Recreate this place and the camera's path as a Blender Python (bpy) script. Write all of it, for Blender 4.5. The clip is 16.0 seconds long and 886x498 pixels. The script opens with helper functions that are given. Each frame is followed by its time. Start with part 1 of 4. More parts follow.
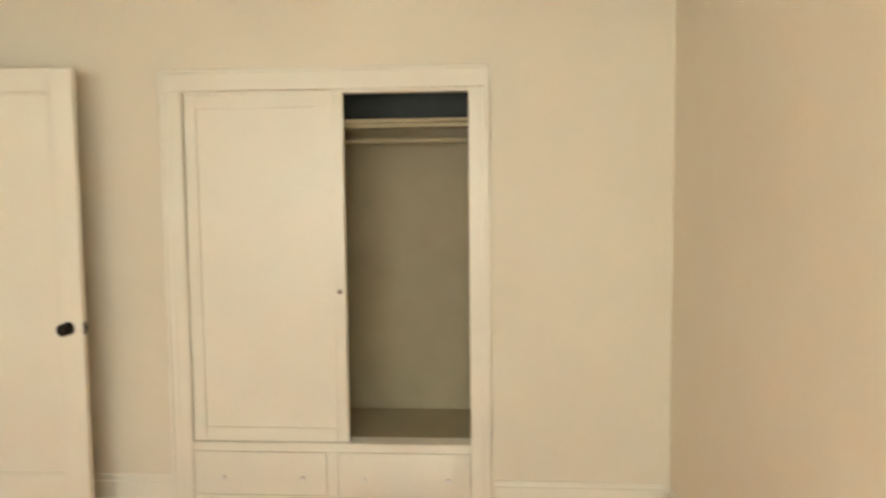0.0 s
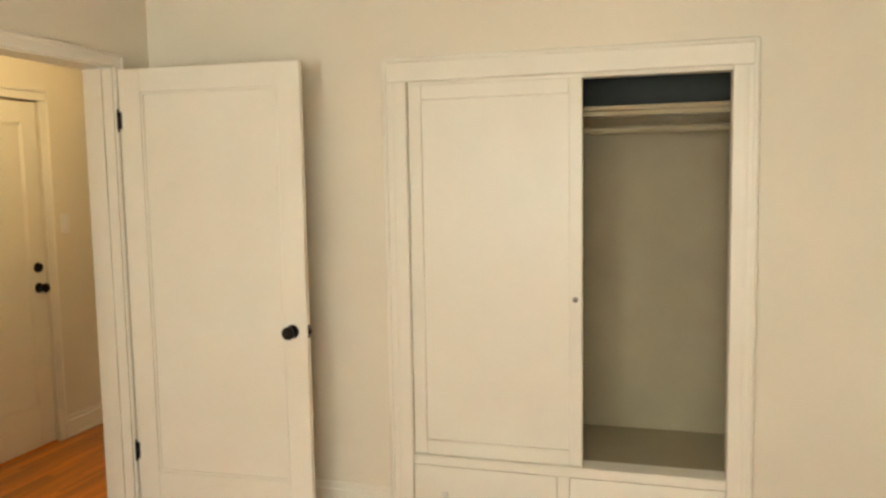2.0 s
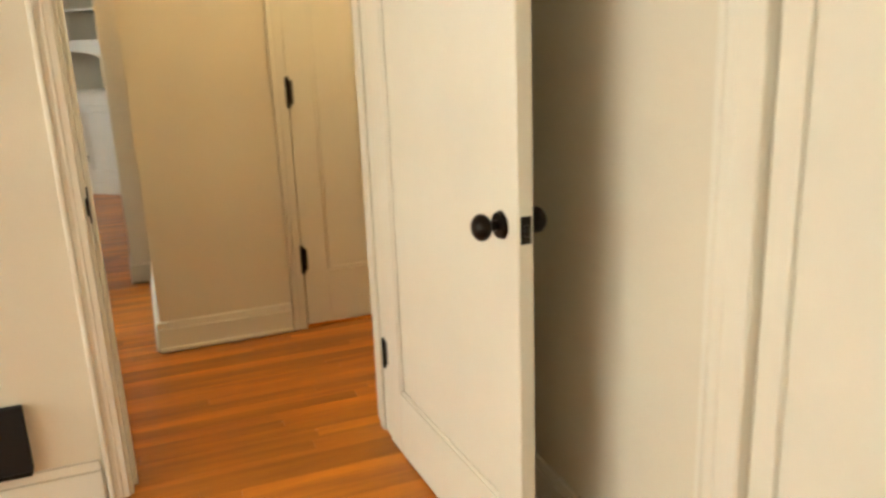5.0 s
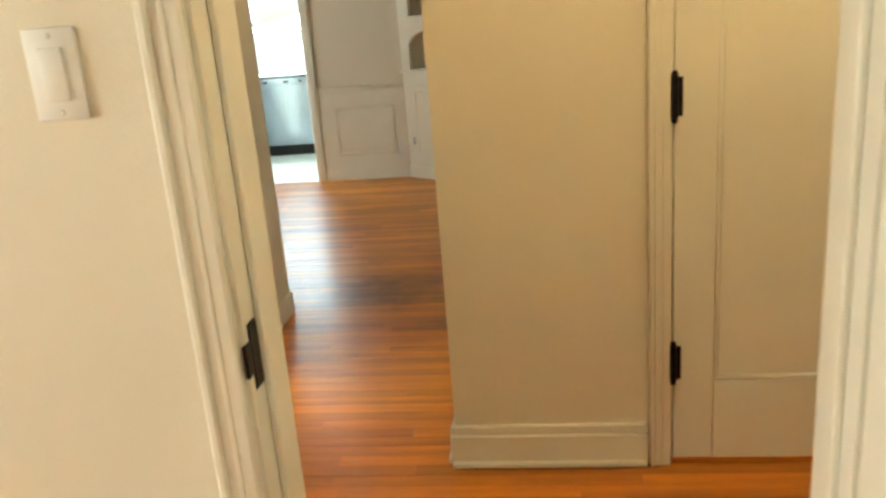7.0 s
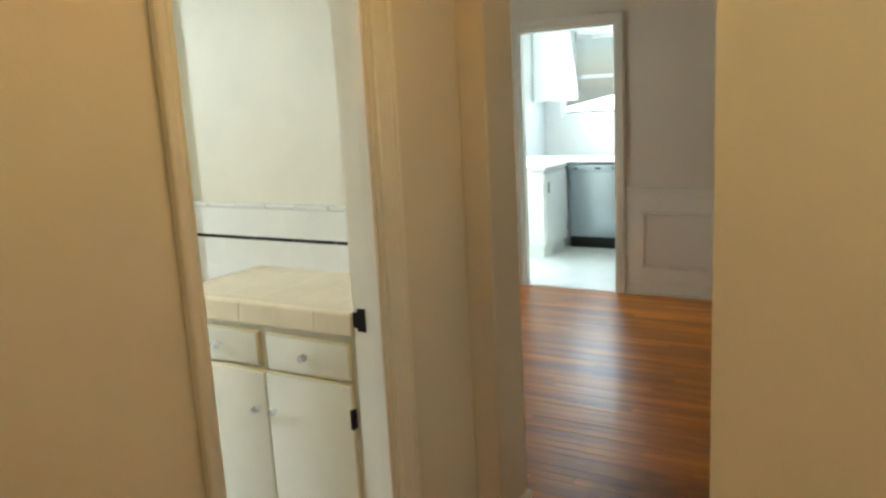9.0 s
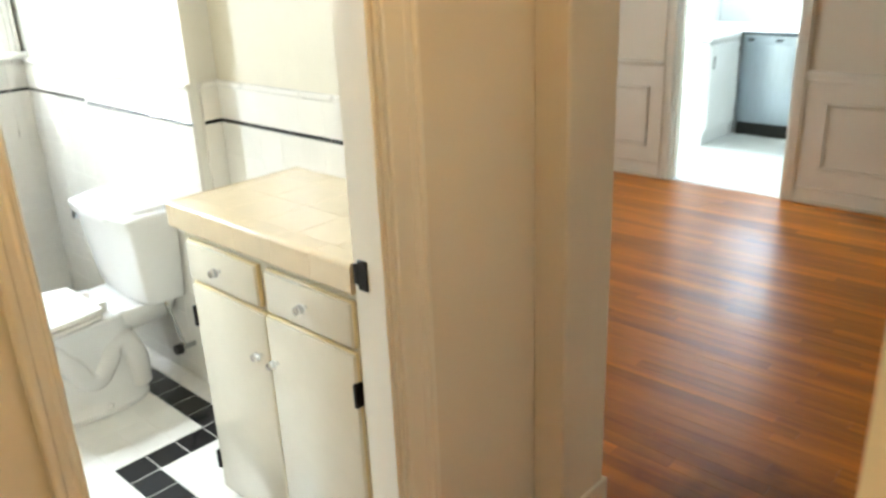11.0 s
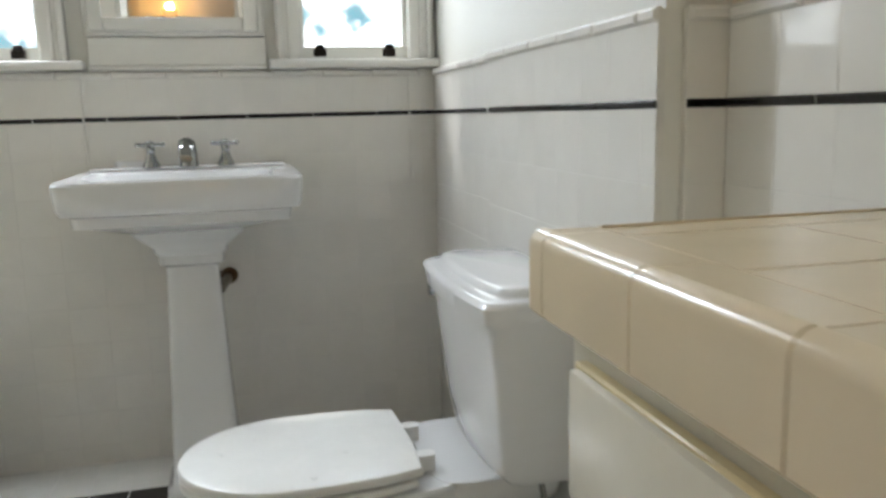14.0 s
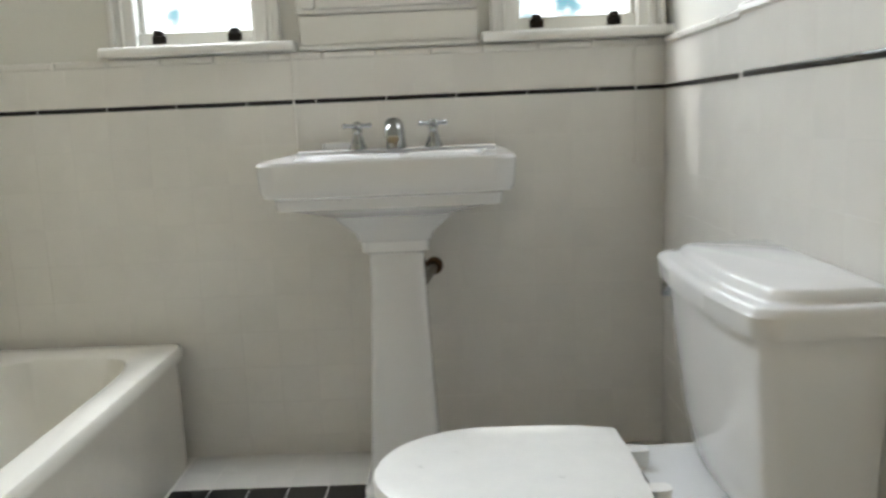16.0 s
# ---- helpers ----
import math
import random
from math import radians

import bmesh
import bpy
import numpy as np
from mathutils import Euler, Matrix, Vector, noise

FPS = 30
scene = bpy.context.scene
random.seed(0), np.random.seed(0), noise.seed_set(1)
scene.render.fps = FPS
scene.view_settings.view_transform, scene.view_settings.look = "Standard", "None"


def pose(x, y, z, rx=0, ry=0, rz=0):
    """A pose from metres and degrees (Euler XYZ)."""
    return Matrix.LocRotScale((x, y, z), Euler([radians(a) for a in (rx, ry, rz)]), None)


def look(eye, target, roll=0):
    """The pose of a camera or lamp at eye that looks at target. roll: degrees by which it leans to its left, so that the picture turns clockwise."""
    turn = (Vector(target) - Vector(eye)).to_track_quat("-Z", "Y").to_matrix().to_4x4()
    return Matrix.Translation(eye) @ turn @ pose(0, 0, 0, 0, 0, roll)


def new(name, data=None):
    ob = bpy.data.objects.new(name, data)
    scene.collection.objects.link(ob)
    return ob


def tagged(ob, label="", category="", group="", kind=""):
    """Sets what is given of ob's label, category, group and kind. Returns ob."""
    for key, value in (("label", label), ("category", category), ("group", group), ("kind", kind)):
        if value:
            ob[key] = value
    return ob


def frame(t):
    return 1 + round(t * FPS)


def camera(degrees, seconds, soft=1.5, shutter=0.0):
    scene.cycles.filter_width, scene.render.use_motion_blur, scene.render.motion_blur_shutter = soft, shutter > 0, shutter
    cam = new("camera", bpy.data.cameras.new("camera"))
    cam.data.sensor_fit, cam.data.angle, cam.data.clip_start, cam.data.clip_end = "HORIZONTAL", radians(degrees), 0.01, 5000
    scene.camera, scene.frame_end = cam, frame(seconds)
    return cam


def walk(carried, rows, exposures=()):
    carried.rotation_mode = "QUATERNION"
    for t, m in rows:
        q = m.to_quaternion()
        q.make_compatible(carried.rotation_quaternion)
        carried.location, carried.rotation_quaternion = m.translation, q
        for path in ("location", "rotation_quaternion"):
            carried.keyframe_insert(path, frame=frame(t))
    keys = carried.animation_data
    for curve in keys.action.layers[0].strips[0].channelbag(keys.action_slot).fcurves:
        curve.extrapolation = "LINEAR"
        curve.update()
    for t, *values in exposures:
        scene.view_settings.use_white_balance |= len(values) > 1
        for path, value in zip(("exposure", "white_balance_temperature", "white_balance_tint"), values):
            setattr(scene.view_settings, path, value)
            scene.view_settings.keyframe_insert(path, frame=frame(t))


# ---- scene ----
cam = camera(58.9, 16.0, soft=2.6, shutter=0.5)

PATH = [
    (0, (2.80, -2.555, 1.53), (2.656, -0.562, 1.371), -0.6),
    (0.5, (2.598, -2.603, 1.53), (2.345, -0.623, 1.405), -0.9),
    (1, (2.30, -2.623, 1.54), (2.051, -0.642, 1.419), -0.8),
    (1.5, (2.287, -2.48, 1.575), (1.917, -0.521, 1.420), -0.9),
    (2, (2.424, -2.233, 1.575), (1.871, -0.32, 1.388), -1.0),
    (2.5, (2.604, -1.866, 1.587), (1.804, -0.046, 1.364), -0.4),
    (3, (2.722, -1.419, 1.56), (1.663, 0.252, 1.312), 0.2),
    (3.2, (2.723, -1.269, 1.547), (1.578, 0.347, 1.267), 0.7),
    (5.3, (2.094, 0.315, 1.285), (0.235, 0.797, 0.726), -2.0),
    (5.5, (1.944, 0.393, 1.316), (0.06, 0.738, 0.742), -1.5),
    (6, (1.656, 0.501, 1.298), (-0.272, 0.472, 0.767), -2.5),
    (6.5, (1.308, 0.445, 1.313), (-0.611, 0.274, 0.774), -4.5),
    (7, (0.967, 0.411, 1.315), (-0.937, 0.163, 0.754), -4.6),
    (7.5, (0.652, 0.377, 1.306), (-1.231, 0.044, 0.721), -4.7),
    (7.7, (0.445, 0.367, 1.307), (-1.422, -0.038, 0.715), -4.4),
    (8, (0.373, 0.358, 1.462), (-1.462, -0.167, 0.865), -4.8),
    (8.3, (0.196, 0.347, 1.514), (-1.595, -0.381, 1.004), -4.1),
    (8.5, (0.102, 0.347, 1.563), (-1.659, -0.48, 1.1), -4.4),
    (8.7, (0.037, 0.352, 1.561), (-1.69, -0.579, 1.171), -4.2),
    (11, (-0.817, 0.196, 1.572), (-2.173, -1.093, 0.865), -2.4),
    (11.5, (-1.033, -0.082, 1.521), (-2.232, -1.433, 0.662), -0.9),
    (12, (-1.116, -0.391, 1.45), (-2.236, -1.787, 0.557), 2.1),
    (12.5, (-1.319, -0.638, 1.37), (-2.249, -2.173, 0.487), 1.3),
    (13, (-1.462, -0.848, 1.234), (-2.212, -2.556, 0.512), -0.0),
    (13.5, (-1.556, -1.033, 1.089), (-2.144, -2.884, 0.612), -1.0),
    (14, (-1.573, -1.173, 1.057), (-2.049, -3.085, 0.717), -1.4),
    (14.5, (-1.58, -1.245, 1.042), (-1.944, -3.193, 0.774), -1.8),
    (15, (-1.58, -1.277, 1.038), (-1.827, -3.243, 0.77), -2.1),
    (15.5, (-1.571, -1.278, 1.03), (-1.7, -3.251, 0.73), -2.2),
    (16, (-1.563, -1.407, 1.002), (-1.537, -3.379, 0.672), -2.4),
]
EXPOSURES = [(0, 0.0, 6250, 4), (3.2, 0.05, 6200, 4), (5.3, 0.42, 6150, 2), (7.5, 0.5, 6100, -3), (8.0, 0.32, 6100, -3), (8.5, -0.25, 5900, 0), (8.7, -0.35, 5900, 0),
             (11, 0.32, 5850, 5), (12, 0.05, 5750, 10), (12.5, -0.3, 5700, 10), (13, -0.75, 5700, 10), (13.5, -1.0, 5750, 10), (14, -1.12, 5850, 10), (15, -1.1, 6000, 10), (16, -1.07, 6000, 10)]
walk(cam, [(t, look(eye, target, roll)) for t, eye, target, roll in PATH], EXPOSURES)

# ---- light ----
world = bpy.data.worlds.new("sky")
scene.world = world
world.use_nodes = True
wn, wl = world.node_tree.nodes, world.node_tree.links
sky = wn.new("ShaderNodeTexSky")
sky.sky_type, sky.sun_disc = "NISHITA", False
sky.sun_elevation, sky.sun_rotation = radians(53.2), radians(138)
wn["Background"].inputs["Strength"].default_value = 0.15
wl.new(sky.outputs[0], wn["Background"].inputs["Color"])


def lamp(name, kind, m, power, color, **extra):
    data = bpy.data.lights.new(name, kind)
    data.energy, data.color = power, color
    if kind == "AREA":
        data.shape, data.size, data.size_y = "RECTANGLE", extra["size"][0], extra["size"][1]
    if kind == "SUN":
        data.angle = radians(1.5)
    if kind == "POINT":
        data.shadow_soft_size = extra["soft"]
    ob = new(name, data)
    ob.matrix_world = m
    return ob


SUN_WAY = Vector((-0.9, 1.0, -1.8))
lamp("sun", "SUN", look((0, 0, 0), SUN_WAY), 5.0, (1, 0.95, 0.86))
DAY, WARM, AMBER = (1.0, 0.94, 0.76), (1.0, 0.72, 0.38), (1.0, 0.55, 0.17)
lamp("bedroom_window_light", "AREA", look((1.0, -4.12, 1.5), (1.0, 0, 1.3)), 30, DAY, size=(1.3, 1.3))
lamp("bedroom_window_light", "AREA", look((2.7, -4.12, 1.5), (2.7, 0, 1.3)), 30, DAY, size=(1.3, 1.3))
for wx, watts in ((-1.932, 15), (-0.865, 74)):
    lamp("bath_window_light", "AREA", look((wx, -3.80, 1.96), (wx + 0.3 * (-1.3 - wx), -2.9, 0.7)), watts, (0.95, 0.98, 1.0), size=(0.31, 0.52))
# fill for the dining room, at a window added out of view
lamp("dining_fill_light", "AREA", look((-4.2, -4.12, 1.5), (-4.2, 0, 1.2)), 7, (1.0, 0.93, 0.80), size=(1.2, 1.2))
lamp("kitchen_window_light", "AREA", look((-8.62, -2.4, 1.75), (-6, -2.2, 0.8)), 34, (0.82, 0.93, 1.0), size=(1.3, 0.9))
# added fill from the side, which the floor doesn't mirror
lamp("kitchen_fill_light", "AREA", look((-7.0, -4.32, 1.6), (-7.0, -2, 0.9)), 170, (0.82, 0.93, 1.0), size=(1.2, 1.0))
lamp("wall_lamp_bulb", "POINT", pose(-1.42, 0.03, 1.86), 9.0, AMBER, soft=0.03)
lamp("hall_ceiling_bulb", "POINT", pose(-0.32, 0.92, 2.40), 21, WARM, soft=0.06)


# ---- materials ----
def material(name, color, rough=0.5, vary=0.06, scale=6.0, bump=0.05, fine=90.0, metal=0.0, coat=0.0, island=0.0, stretch=None, dark=None, ior=1.45, stain=None):
    m = bpy.data.materials.new(name)
    m.use_nodes = True
    n, l = m.node_tree.nodes, m.node_tree.links
    b = n["Principled BSDF"]
    b.inputs["Roughness"].default_value, b.inputs["Metallic"].default_value = rough, metal
    b.inputs["Coat Weight"].default_value, b.inputs["IOR"].default_value = coat, ior
    b.inputs["Coat Roughness"].default_value = 0.12
    co = n.new("ShaderNodeTexCoord")
    mp = n.new("ShaderNodeMapping")
    l.new(co.outputs["Object"], mp.inputs["Vector"])
    if stretch:
        mp.inputs["Scale"].default_value = stretch
    if island:
        info = n.new("ShaderNodeObjectInfo")
        add = n.new("ShaderNodeVectorMath")
        add.operation = "MULTIPLY_ADD"
        l.new(info.outputs["Random"], add.inputs[0])
        add.inputs[1].default_value = (37, 61, 53)
        l.new(co.outputs["Object"], add.inputs[2])
        l.new(add.outputs[0], mp.inputs["Vector"])
    big, small = n.new("ShaderNodeTexNoise"), n.new("ShaderNodeTexNoise")
    big.inputs["Scale"].default_value, small.inputs["Scale"].default_value = scale, fine
    big.inputs["Detail"].default_value = 5
    for t in (big, small):
        l.new(mp.outputs[0], t.inputs["Vector"])
    ramp = n.new("ShaderNodeValToRGB")
    d = dark or [c * (1 - 2.2 * vary) for c in color]
    ramp.color_ramp.elements[0].position, ramp.color_ramp.elements[1].position = 0.3, 0.7
    ramp.color_ramp.elements[0].color, ramp.color_ramp.elements[1].color = (*d, 1), (*[min(1, c * (1 + 0.4 * vary)) for c in color], 1)
    mix = n.new("ShaderNodeMix")
    mix.data_type, mix.blend_type = "RGBA", "MULTIPLY"
    l.new(big.outputs["Fac"], ramp.inputs["Fac"])
    grain = n.new("ShaderNodeMapRange")
    grain.inputs["To Min"].default_value, grain.inputs["To Max"].default_value = 1 - vary, 1 + vary * 0.4
    l.new(small.outputs["Fac"], grain.inputs["Value"])
    mix.inputs["Factor"].default_value = 1
    l.new(ramp.outputs[0], mix.inputs["A"])
    l.new(grain.outputs[0], mix.inputs["B"])
    last = mix.outputs["Result"]
    if island:
        geo = n.new("ShaderNodeNewGeometry")
        total = n.new("ShaderNodeMath")
        total.operation = "ADD"
        l.new(info.outputs["Random"], total.inputs[0])
        l.new(geo.outputs["Random Per Island"], total.inputs[1])
        frac = n.new("ShaderNodeMath")
        frac.operation = "FRACT"
        l.new(total.outputs[0], frac.inputs[0])
        tone = n.new("ShaderNodeMapRange")
        tone.inputs["To Min"].default_value, tone.inputs["To Max"].default_value = 1 - island, 1 + island * 0.5
        l.new(frac.outputs[0], tone.inputs["Value"])
        mul = n.new("ShaderNodeMix")
        mul.data_type, mul.blend_type = "RGBA", "MULTIPLY"
        mul.inputs["Factor"].default_value = 1
        l.new(last, mul.inputs["A"])
        l.new(tone.outputs[0], mul.inputs["B"])
        last = mul.outputs["Result"]
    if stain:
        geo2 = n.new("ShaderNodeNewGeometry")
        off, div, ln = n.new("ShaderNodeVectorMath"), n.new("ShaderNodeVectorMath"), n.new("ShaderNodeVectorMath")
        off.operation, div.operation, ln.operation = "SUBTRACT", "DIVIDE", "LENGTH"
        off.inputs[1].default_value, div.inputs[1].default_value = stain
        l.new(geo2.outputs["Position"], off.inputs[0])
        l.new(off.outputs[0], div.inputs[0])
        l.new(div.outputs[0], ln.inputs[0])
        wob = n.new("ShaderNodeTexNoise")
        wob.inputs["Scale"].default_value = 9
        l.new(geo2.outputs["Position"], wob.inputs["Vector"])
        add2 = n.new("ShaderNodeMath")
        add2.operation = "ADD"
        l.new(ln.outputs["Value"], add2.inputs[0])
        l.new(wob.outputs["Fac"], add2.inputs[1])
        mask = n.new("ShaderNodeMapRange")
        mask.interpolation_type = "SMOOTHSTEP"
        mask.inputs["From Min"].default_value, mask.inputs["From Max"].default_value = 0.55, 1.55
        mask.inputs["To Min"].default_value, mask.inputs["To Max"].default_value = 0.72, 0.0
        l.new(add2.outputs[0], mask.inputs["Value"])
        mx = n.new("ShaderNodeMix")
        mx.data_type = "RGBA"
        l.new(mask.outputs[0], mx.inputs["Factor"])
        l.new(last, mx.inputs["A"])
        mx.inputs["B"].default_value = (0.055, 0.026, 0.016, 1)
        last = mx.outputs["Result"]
    l.new(last, b.inputs["Base Color"])
    rr = n.new("ShaderNodeMapRange")
    rr.inputs["To Min"].default_value, rr.inputs["To Max"].default_value = max(0.02, rough * 0.8), min(1, rough * 1.2)
    l.new(big.outputs["Fac"], rr.inputs["Value"])
    l.new(rr.outputs[0], b.inputs["Roughness"])
    if bump:
        bp = n.new("ShaderNodeBump")
        bp.inputs["Strength"].default_value, bp.inputs["Distance"].default_value = bump, 0.004
        l.new(small.outputs["Fac"], bp.inputs["Height"])
        l.new(bp.outputs[0], b.inputs["Normal"])
    return m


PAINT = material("cream_wall_paint", (0.75, 0.69, 0.56), 0.55, 0.03, 1.6, 0.12, 160)
TRIM = material("white_gloss_trim", (0.78, 0.745, 0.64), 0.36, 0.02, 3, 0.05, 40)
CEIL = material("white_ceiling_paint", (0.78, 0.75, 0.68), 0.7, 0.03, 2, 0.1, 150)
BATHPAINT = material("pale_bath_paint", (0.74, 0.73, 0.67), 0.4, 0.02, 2, 0.08, 120)
TANPAINT = material("warm_cream_paint", (0.78, 0.73, 0.60), 0.45, 0.04, 3, 0.08, 120)
# near-black: the shade above the closet shelf, put into the colour
SHADOWBLUE = material("closet_upper_shade", (0.075, 0.08, 0.075), 0.7, 0.08, 5, 0.1, 90)
# paint darkened so that its colour holds the recess shade
CLOSETIN = material("shaded_recess_paint", (0.40, 0.345, 0.22), 0.65, 0.06, 3, 0.1, 90)
BLACKMETAL = material("oil_rubbed_black_metal", (0.018, 0.014, 0.012), 0.32, 0.2, 30, 0.1, 120, metal=0.7)
BRONZE = material("dark_bronze_metal", (0.10, 0.055, 0.025), 0.25, 0.2, 30, 0.05, 120, metal=0.9)
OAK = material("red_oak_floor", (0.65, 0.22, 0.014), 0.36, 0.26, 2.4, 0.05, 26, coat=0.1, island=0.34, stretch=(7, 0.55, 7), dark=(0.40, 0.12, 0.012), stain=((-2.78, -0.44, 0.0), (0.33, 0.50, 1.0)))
GAP = material("dark_board_gap", (0.06, 0.022, 0.008), 0.6, 0.1)
TILE = material("white_glazed_tile", (0.78, 0.76, 0.71), 0.05, 0.02, 8, 0.02, 30, island=0.012)
FLOORTILE = material("white_floor_tile", (0.77, 0.76, 0.72), 0.15, 0.03, 8, 0.03, 40, island=0.015)
GROUT = material("pale_grout", (0.75, 0.73, 0.68), 0.3, 0.05, 20, 0.1, 200)
BLACKTILE = material("black_glazed_tile", (0.012, 0.012, 0.014), 0.13, 0.15, 10, 0.03, 40, island=0.2)
COUNTERTILE = material("cream_counter_tile", (0.74, 0.63, 0.44), 0.2, 0.03, 8, 0.02, 30, island=0.02)
PORCELAIN = material("white_porcelain", (0.74, 0.74, 0.73), 0.07, 0.015, 4, 0.0, 30, coat=0.4)
ENAMEL = material("cream_tub_enamel", (0.78, 0.75, 0.67), 0.12, 0.03, 4, 0.0, 30, coat=0.3)
PLASTIC = material("white_plastic", (0.78, 0.77, 0.73), 0.3, 0.02, 20, 0.02, 80)
CABPAINT = material("ivory_cabinet_paint", (0.73, 0.69, 0.57), 0.2, 0.03, 4, 0.05, 40)
# warm lamplight on the drawer and door edges, painted in as yellow
CABEDGE = material("warm_lit_cabinet_edge", (0.72, 0.60, 0.33), 0.35, 0.08, 10, 0.05, 60)
CHROME = material("chrome", (0.36, 0.37, 0.37), 0.10, 0.03, 20, 0.0, 60, metal=1.0)
STEEL = material("brushed_steel", (0.42, 0.48, 0.54), 0.32, 0.05, 5, 0.05, 60, metal=0.75, stretch=(1, 12, 1))
BLACKPLASTIC = material("black_plastic", (0.004, 0.004, 0.0045), 0.6, 0.2, 20, 0.05, 80)
KITWHITE = material("white_kitchen_paint", (0.80, 0.81, 0.80), 0.35, 0.03, 4, 0.05, 60)
KITFLOOR = material("pale_kitchen_floor", (0.74, 0.76, 0.74), 0.22, 0.05, 3, 0.03, 50)
STONE = material("dark_counter", (0.10, 0.12, 0.13), 0.25, 0.2, 20, 0.03, 80)
SOIL = material("dry_ground", (0.22, 0.19, 0.13), 0.9, 0.3, 2, 0.3, 30)


def simple(name, **inputs):
    m = bpy.data.materials.new(name)
    m.use_nodes = True
    b = m.node_tree.nodes["Principled BSDF"]
    for k, v in inputs.items():
        b.inputs[k.replace("_", " ")].default_value = v
    return m


GLASS = simple("window_glass", Base_Color=(1, 1, 1, 1), Roughness=0.0, Transmission_Weight=1.0, IOR=1.45)
FROSTED = simple("obscured_window_glass", Base_Color=(1, 1, 1, 1), Roughness=0.07, Transmission_Weight=1.0, IOR=1.3)
CRYSTAL = simple("clear_glass_knob", Base_Color=(1, 1, 1, 1), Roughness=0.03, Transmission_Weight=0.85, IOR=1.5)
MIRROR = simple("silver_mirror", Base_Color=(0.85, 0.86, 0.85, 1), Roughness=0.015, Metallic=1.0)
GLOW = simple("lit_lamp_glass", Base_Color=(1, 0.8, 0.5, 1), Emission_Color=(1, 0.45, 0.12, 1), Emission_Strength=2.5)




def bright_garden():
    """Sunlit haze with pale blue-green foliage blotches, far behind the windows."""
    m = bpy.data.materials.new("bright_garden_haze")
    m.use_nodes = True
    n, l = m.node_tree.nodes, m.node_tree.links
    b = n["Principled BSDF"]
    b.inputs["Base Color"].default_value = (0.3, 0.4, 0.35, 1)
    co, tx, ramp = n.new("ShaderNodeTexCoord"), n.new("ShaderNodeTexNoise"), n.new("ShaderNodeValToRGB")
    l.new(co.outputs["Object"], tx.inputs["Vector"])
    tx.inputs["Scale"].default_value, tx.inputs["Detail"].default_value = 3.6, 8
    ramp.color_ramp.elements[0].position, ramp.color_ramp.elements[0].color = 0.38, (0.018, 0.045, 0.055, 1)
    ramp.color_ramp.elements[1].position, ramp.color_ramp.elements[1].color = 0.62, (1.0, 0.98, 0.92, 1)
    l.new(tx.outputs["Fac"], ramp.inputs["Fac"])
    l.new(ramp.outputs[0], b.inputs["Emission Color"])
    b.inputs["Emission Strength"].default_value = 17.0
    return m


HAZE = bright_garden()


# ---- building helpers ----
def box(bm, x0, y0, z0, x1, y1, z1, bevel=0.0, segments=1):
    x0, x1, y0, y1, z0, z1 = min(x0, x1), max(x0, x1), min(y0, y1), max(y0, y1), min(z0, z1), max(z0, z1)
    c = bmesh.ops.create_cube(bm, size=1, matrix=Matrix.Translation(((x0 + x1) / 2, (y0 + y1) / 2, (z0 + z1) / 2)) @ Matrix.Diagonal((x1 - x0, y1 - y0, z1 - z0, 1)))
    if bevel:
        edges = {e for v in c["verts"] for e in v.link_edges}
        bmesh.ops.bevel(bm, geom=list(edges), offset=min(bevel, 0.45 * min(x1 - x0, y1 - y0, z1 - z0)), segments=segments, affect="EDGES", profile=0.5)
    return bm


def tube(bm, a, b, r0, r1=None, sides=16):
    a, b = Vector(a), Vector(b)
    r1 = r0 if r1 is None else r1
    m = Matrix.Translation((a + b) / 2) @ (b - a).to_track_quat("Z", "Y").to_matrix().to_4x4()
    bmesh.ops.create_cone(bm, cap_ends=True, segments=sides, radius1=r0, radius2=r1, depth=(b - a).length, matrix=m)
    return bm


def ball(bm, at, r, squash=(1, 1, 1), sides=18):
    bmesh.ops.create_uvsphere(bm, u_segments=sides, v_segments=max(8, sides // 2), radius=r, matrix=Matrix.Translation(at) @ Matrix.Diagonal((*squash, 1)))
    return bm


def loft(bm, rings, caps=(True, True)):
    rows = [[bm.verts.new(p) for p in ring] for ring in rings]
    k = len(rows[0])
    for a, b in zip(rows, rows[1:]):
        for i in range(k):
            bm.faces.new((a[i], a[(i + 1) % k], b[(i + 1) % k], b[i]))
    if caps[0]:
        bm.faces.new(rows[0][::-1])
    if caps[1]:
        bm.faces.new(rows[-1])
    bmesh.ops.recalc_face_normals(bm, faces=bm.faces)
    return bm


def rounded(cx, cy, z, hx, hy, p=4.0, n=40):
    """A superellipse ring."""
    out = []
    for i in range(n):
        a = 2 * math.pi * i / n
        c, s = math.cos(a), math.sin(a)
        out.append((cx + hx * math.copysign(abs(c) ** (2 / p), c), cy + hy * math.copysign(abs(s) ** (2 / p), s), z))
    return out


def egg(x_back, x_front, cy, half, z, n=48, back=0.6):
    """An egg-shaped ring with its long axis along x and its blunt end at x_back."""
    mid, out = x_back + (x_front - x_back) * 0.42, []
    for i in range(n):
        a = 2 * math.pi * i / n
        c, s = math.cos(a), math.sin(a)
        if c >= 0:
            x, y = mid + (x_front - mid) * c, cy + half * s
        else:
            x, y = mid + (mid - x_back) * math.copysign(abs(c) ** back, c), cy + half * math.copysign(abs(s) ** 0.8, s)
        out.append((x, y, z))
    return out


def smooth(ob, angle=40):
    for p in ob.data.polygons:
        p.use_smooth = True
    ob.data.set_sharp_from_angle(angle=radians(angle))
    return ob


